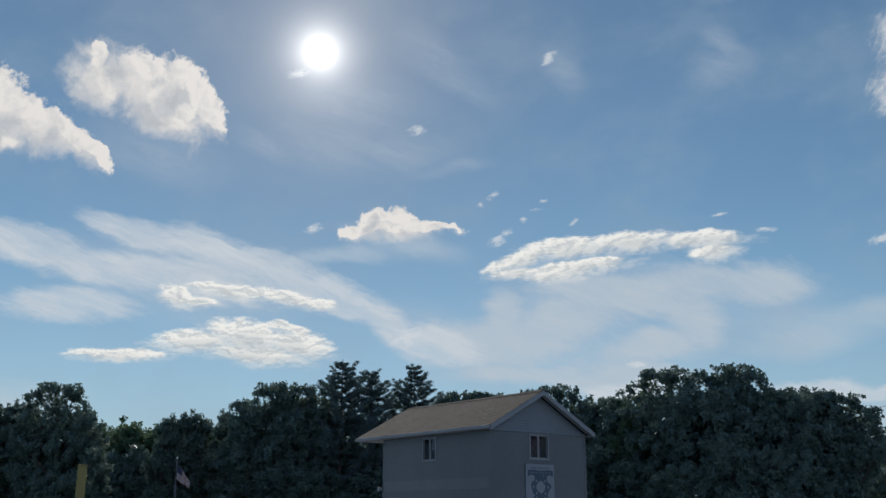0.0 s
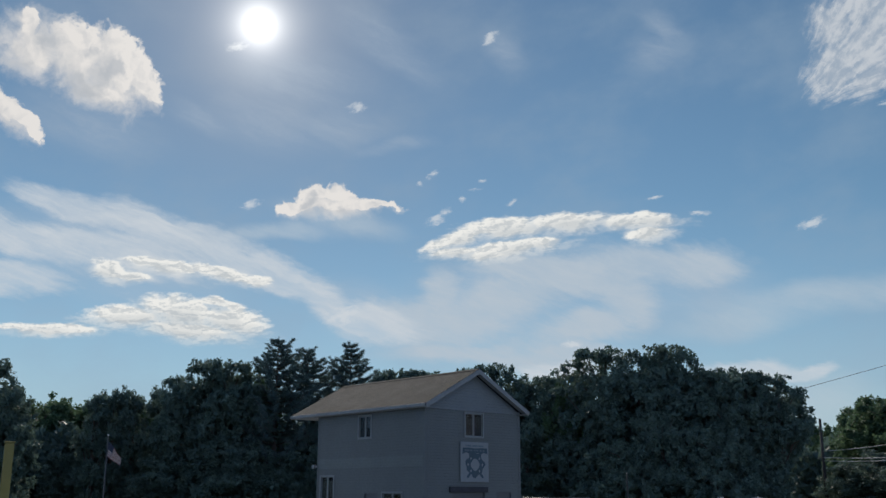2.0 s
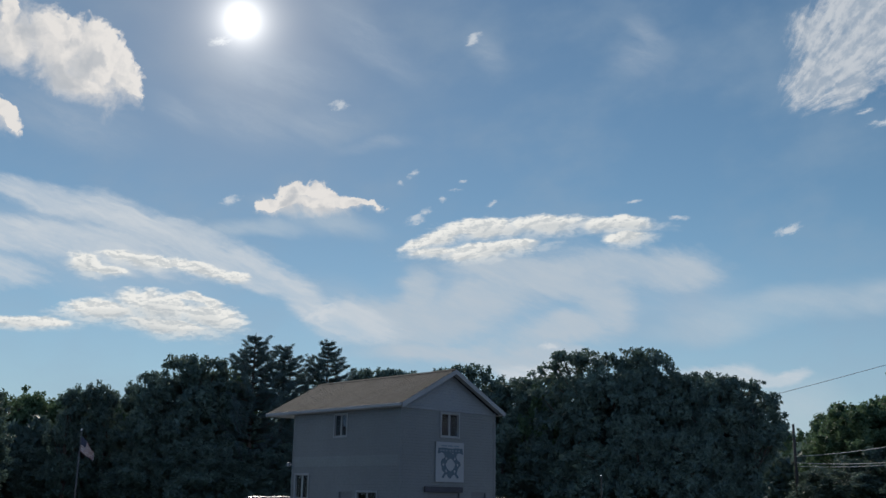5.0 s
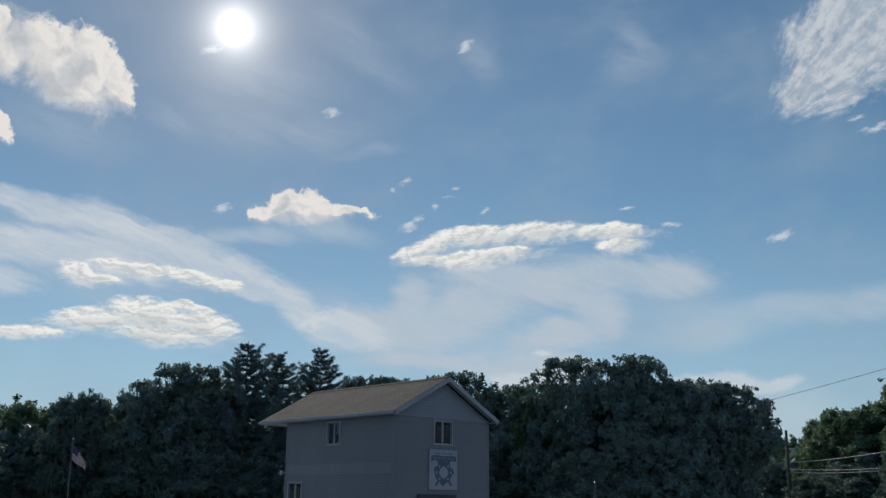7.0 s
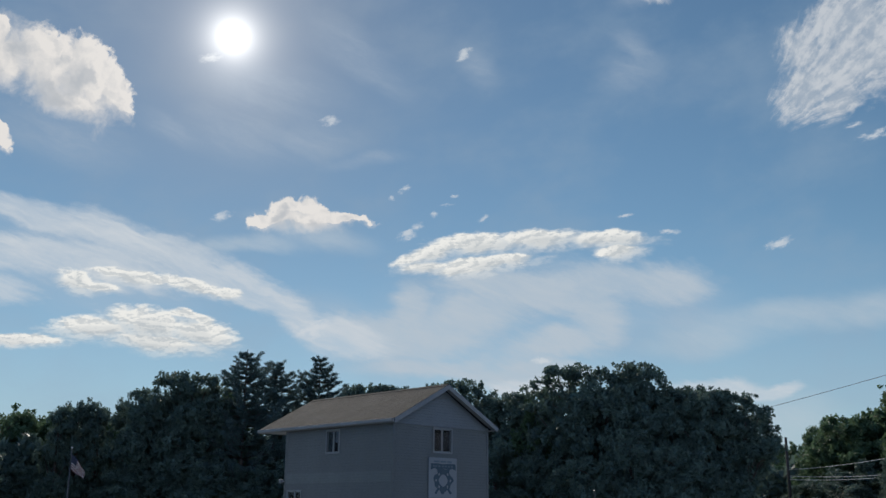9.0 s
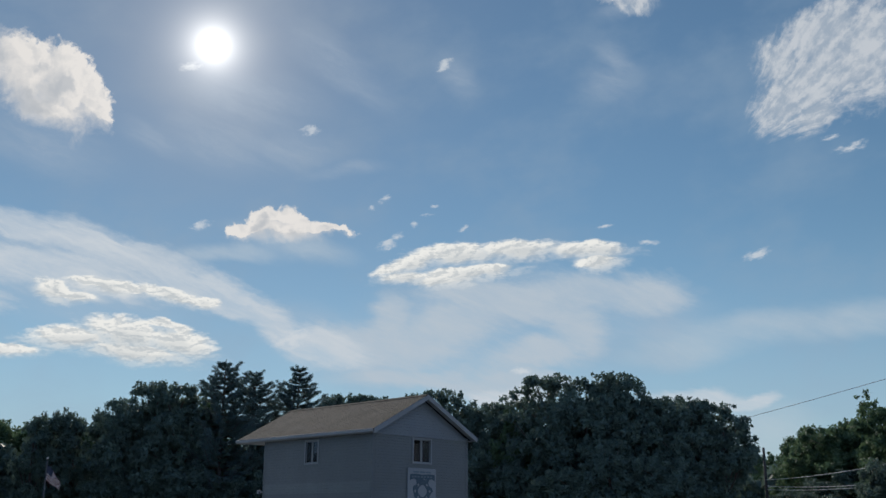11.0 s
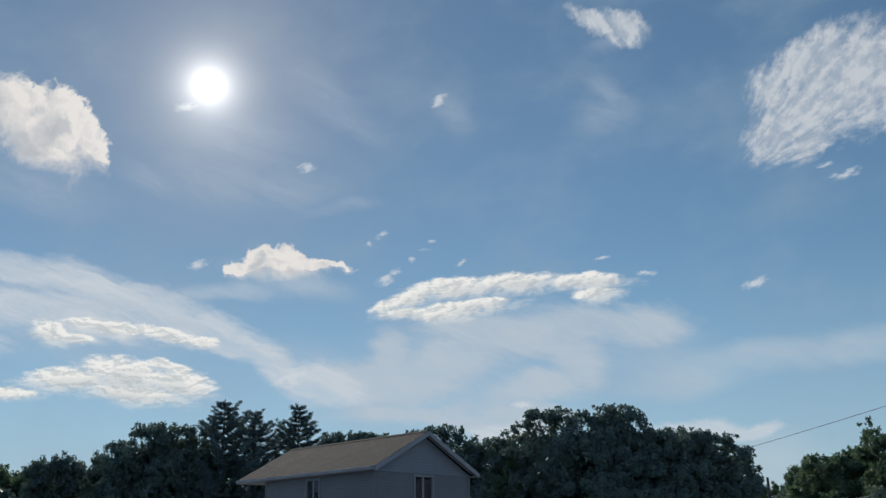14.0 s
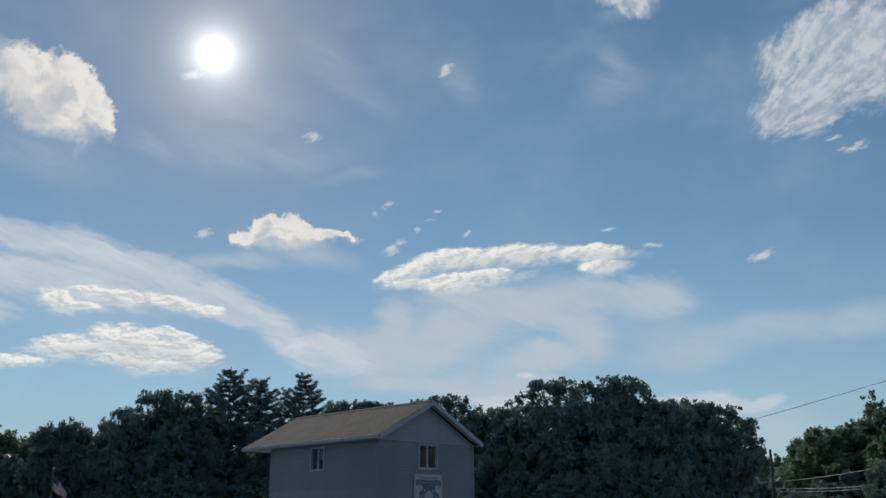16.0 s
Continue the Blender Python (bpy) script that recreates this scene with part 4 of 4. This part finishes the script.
def car(m, paint, label, height=1.46, length=4.6, width=1.8, roof=(0.30, 0.86), crown=0.085, panelled=False):
    """A parked car along x: body, cabin with arched roof, glass, lamps, wheels."""
    c = thing("car", m, label, "car", "cars parked beside the building")
    hl, hw = length / 2, width / 2
    belt = 0.9 * height / 1.46
    bm = bmesh.new()
    side = [(-hl, 0.32), (-hl + 0.03, 0.62), (-hl + 0.12, belt), (hl - 1.3, belt), (hl - 0.5, belt - 0.1), (hl - 0.04, 0.7), (hl, 0.34), (hl - 0.1, 0.22), (-hl + 0.1, 0.22)]
    prism(bm, side, 1, -hw, hw)
    bmesh.ops.bevel(bm, geom=bm.edges[:], offset=0.05, segments=2, affect="EDGES", profile=0.6)
    smooth(part("body", bm, paint, c))
    # cabin: rings of the section from back to front, narrowing and arching to the roof
    x0, x1 = -hl + 0.25, hl - 1.25
    r0, r1 = -hl + roof[0] * 2.4, -hl + roof[1] * 3.0
    bm = bmesh.new()
    prism(bm, [(x0, belt), (x1, belt), (r1 + 0.05, height - crown - 0.06), (r0 - 0.05, height - crown - 0.06)], 1, -hw + 0.12, hw - 0.12)
    part("cabin" if panelled else "glass", bm, DOOR if panelled else CAR_GLASS, c, "" if panelled else "dark car glass")
    bm = bmesh.new()
    nx, ny = 10, 12
    grid = []
    for i in range(nx + 1):
        u = i / nx
        x = r0 - 0.1 + (r1 - r0 + 0.2) * u
        row = []
        for j in range(ny + 1):
            w = 2 * j / ny - 1
            arch = (1 - abs(w) ** 2.4) * crown + (1 - abs(2 * u - 1) ** 2.4) * 0.05
            row.append(bm.verts.new((x, w * (hw - 0.17), height - 0.05 - crown + arch)))
        grid.append(row)
    for a, b in zip(grid, grid[1:]):
        for j in range(ny):
            bm.faces.new((a[j], b[j], b[j + 1], a[j + 1]))
    bmesh.ops.solidify(bm, geom=bm.faces[:], thickness=0.04)
    smooth(part("roof", bm, paint, c))
    bm = bmesh.new()
    edge = [(w * (hw - 0.17), height - 0.055 - crown + (1 - abs(w) ** 2.4) * crown) for w in (2 * j / ny - 1 for j in range(ny + 1))]
    prism(bm, edge + [(hw - 0.12, belt - 0.02), (-hw + 0.12, belt - 0.02)], 0, r0 - 0.13, r0 - 0.09)
    part("tailgate", bm, DOOR if panelled else paint, c)
    if not panelled:
        part("rear_window", boxes((r0 - 0.145, r0 - 0.131, -hw + 0.35, hw - 0.35, belt + 0.08, height - crown - 0.12), bevel=0.004), CAR_GLASS, c, "dark rear window")
    for sx, mat, nm in ((-hl - 0.012, LAMP_RED, "tail_lamp"), (hl - 0.03, LAMP_CLEAR, "headlight")):
        for sy in (-1, 1):
            part(nm, boxes((sx, sx + 0.05, sy * (hw - 0.28) - 0.14, sy * (hw - 0.28) + 0.14, 0.62, 0.74), bevel=0.015), mat, c)
    for px, ya, yb in ((x0, x0, r0), (x1, x1, r1)):
        for sy in (-1, 1):
            bm = bmesh.new()
            tube(bm, [(px, sy * (hw - 0.115), belt), (yb, sy * (hw - 0.14), height - crown - 0.06)], [0.035, 0.03], 6)
            part("pillar", bm, paint, c)
    for wx in (-hl + 0.85, hl - 0.9):
        for sy in (-1, 1):
            wheel = new("wheel")
            wheel.parent = c
            wheel.location = (wx, sy * (hw - 0.09), 0.32)
            for nm, r, half, mat in (("tyre", 0.32, 0.1, RUBBER), ("rim", 0.2, 0.108, STEEL)):
                bm = bmesh.new()
                bmesh.ops.create_cone(bm, cap_ends=True, segments=20, radius1=r, radius2=r, depth=2 * half, matrix=Matrix.Rotation(radians(90), 4, "X"))
                part(nm, bm, mat, wheel)
    return c


def parked(az, dist, turn, *args, **kw):
    return car(Matrix.Translation(polar(az, dist)) @ pose(0, 0, 0, 0, 0, turn), *args, **kw)


parked(-18.1, 46.0, 106, CAR_PAINT["grey"], "dark grey sedan parked on the gravel", height=1.50)
parked(-8.85, 52.0, 98, CAR_PAINT["grey"], "grey panel van parked beside the building", height=1.80, crown=0.025, panelled=True)
parked(-7.6, 55.0, 96, CAR_PAINT["grey"], "tall grey van parked beside the building", height=1.81, crown=0.025, panelled=True)
parked(19.7, 75.0, 70, CAR_PAINT["black"], "black car parked under the trees", height=1.80)

# short pale posts at the wood edge
for az, dist, h in ((9.95, 62.0, 3.3), (14.75, 58.0, 1.88)):
    p = thing("fence_post", Matrix.Translation(polar(az, dist)), "thin weathered post at the wood edge", "post", "posts at the wood edge")
    bm = bmesh.new()
    tube(bm, [(0, 0, -0.2), (0, 0, h)], [0.04, 0.035], 8)
    smooth(part("shaft", bm, WOOD, p))
    bm = bmesh.new()
    tube(bm, [(0, 0, h), (0, 0, h + 0.03)], [0.06, 0.03], 8)
    part("cap", bm, STEEL, p)

# ---------------------------------------------------------------- umbrella and fence
CANVAS = material("grey_canvas", (0.42, 0.43, 0.45), rough=0.85, spread=0.1, grain=20.0)
PIPING = material("pale_canvas_piping", (0.55, 0.55, 0.55), rough=0.8, spread=0.08)


def umbrella(at, top, radius=0.94, drop=0.46, gores=8):
    """An open umbrella: domed gores between ribs, a finial, a pole and a weighted base."""
    u = thing("umbrella", Matrix.Translation(at), "open grey canvas umbrella with pale seams", "umbrella")

    def dome(f, a, sag=0.0):
        r = radius * f
        return Vector((r * math.cos(a), r * math.sin(a), top - drop * (0.04 * f + 0.96 * f ** 2.5) - sag))
    for g in range(gores):
        a0, a1 = 2 * math.pi * g / gores, 2 * math.pi * (g + 1) / gores
        bm = bmesh.new()
        grid = []
        for i in range(9):
            f = 0.03 + 0.97 * i / 8
            row = []
            for j in range(5):
                w = j / 4
                p = dome(f, a0, 0).lerp(dome(f, a1, 0), w)
                p.z -= 0.02 * f * math.sin(math.pi * w)
                row.append(bm.verts.new(p))
            grid.append(row)
        for r0, r1 in zip(grid, grid[1:]):
            for j in range(4):
                bm.faces.new((r0[j], r1[j], r1[j + 1], r0[j + 1]))
        bmesh.ops.solidify(bm, geom=bm.faces[:], thickness=0.004)
        smooth(part("gore", bm, CANVAS, u))
        bm = bmesh.new()
        pts = [dome(0.03 + 0.99 * i / 8, a0, -0.008) for i in range(9)]
        tube(bm, pts, [0.011] * 9, 6)
        smooth(part("seam", bm, PIPING, u, "pale seam over a rib"))
    bm = bmesh.new()
    tube(bm, [(0, 0, 0.05), (0, 0, 1.0), (0, 0, top - 0.01)], [0.024, 0.022, 0.02], 10)
    smooth(part("pole", bm, ALUMINIUM, u))
    bm = bmesh.new()
    tube(bm, [(0, 0, top - 0.012), (0, 0, top + 0.02), (0, 0, top + 0.035)], [0.03, 0.022, 0.008], 10)
    smooth(part("finial", bm, PIPING, u))
    bm = bmesh.new()
    tube(bm, [(0, 0, 0.0), (0, 0, 0.06), (0, 0, 0.11), (0, 0, 0.2)], [0.26, 0.25, 0.1, 0.035], 20)
    smooth(part("base", bm, DARK, u, "dark weighted foot"))
    return u


umbrella(polar(16.8, 40.0), 1.867)


def rail_fence(az0, az1, dist, height, posts):
    """A low pipe fence: round posts with caps under one top rail."""
    f = thing("fence", Matrix.Identity(4), "thin galvanised pipe fence with a pale top rail", "fence", "fences at the lot edge")
    a, b = polar(az0, dist), polar(az1, dist)
    for i in range(posts):
        p = a.lerp(b, i / (posts - 1))
        bm = bmesh.new()
        tube(bm, [p + Vector((0, 0, -0.2)), p + Vector((0, 0, height - 0.025))], [0.024, 0.024], 8)
        smooth(part("post", bm, DOOR, f))
    bm = bmesh.new()
    tube(bm, [a + Vector((0, 0, height)), a.lerp(b, 0.5) + Vector((0, 0, height - 0.01)), b + Vector((0, 0, height))], [0.03] * 3, 8)
    smooth(part("top_rail", bm, RAIL, f, "pale top rail"))
    return f


RAIL = material("pale_pipe", (0.08, 0.085, 0.09), rough=0.5, metal=0.2, spread=0.15)
rail_fence(4.0, 7.9, 58.0, 1.86, 4)

# the low post beside the umbrella, with a pale cap and a thin rail
stub = thing("rail_post", Matrix.Translation(polar(14.95, 46.0)), "dark low post with a pale cap and rail", "post")
bm = bmesh.new()
tube(bm, [(0, 0, -0.2), (0, 0, 1.84)], [0.035, 0.03], 10)
smooth(part("shaft", bm, DOOR, stub))
part("cap", boxes((-0.07, 0.07, -0.07, 0.07, 1.842, 1.89), bevel=0.012), PIPING, stub, "pale square cap")
bm = bmesh.new()
tube(bm, [(0.06, 0, 1.80), (0.4, -0.1, 1.78), (0.75, -0.2, 1.74)], [0.018, 0.018, 0.018], 8)
smooth(part("rail", bm, RAIL, stub, "thin metal rail"))
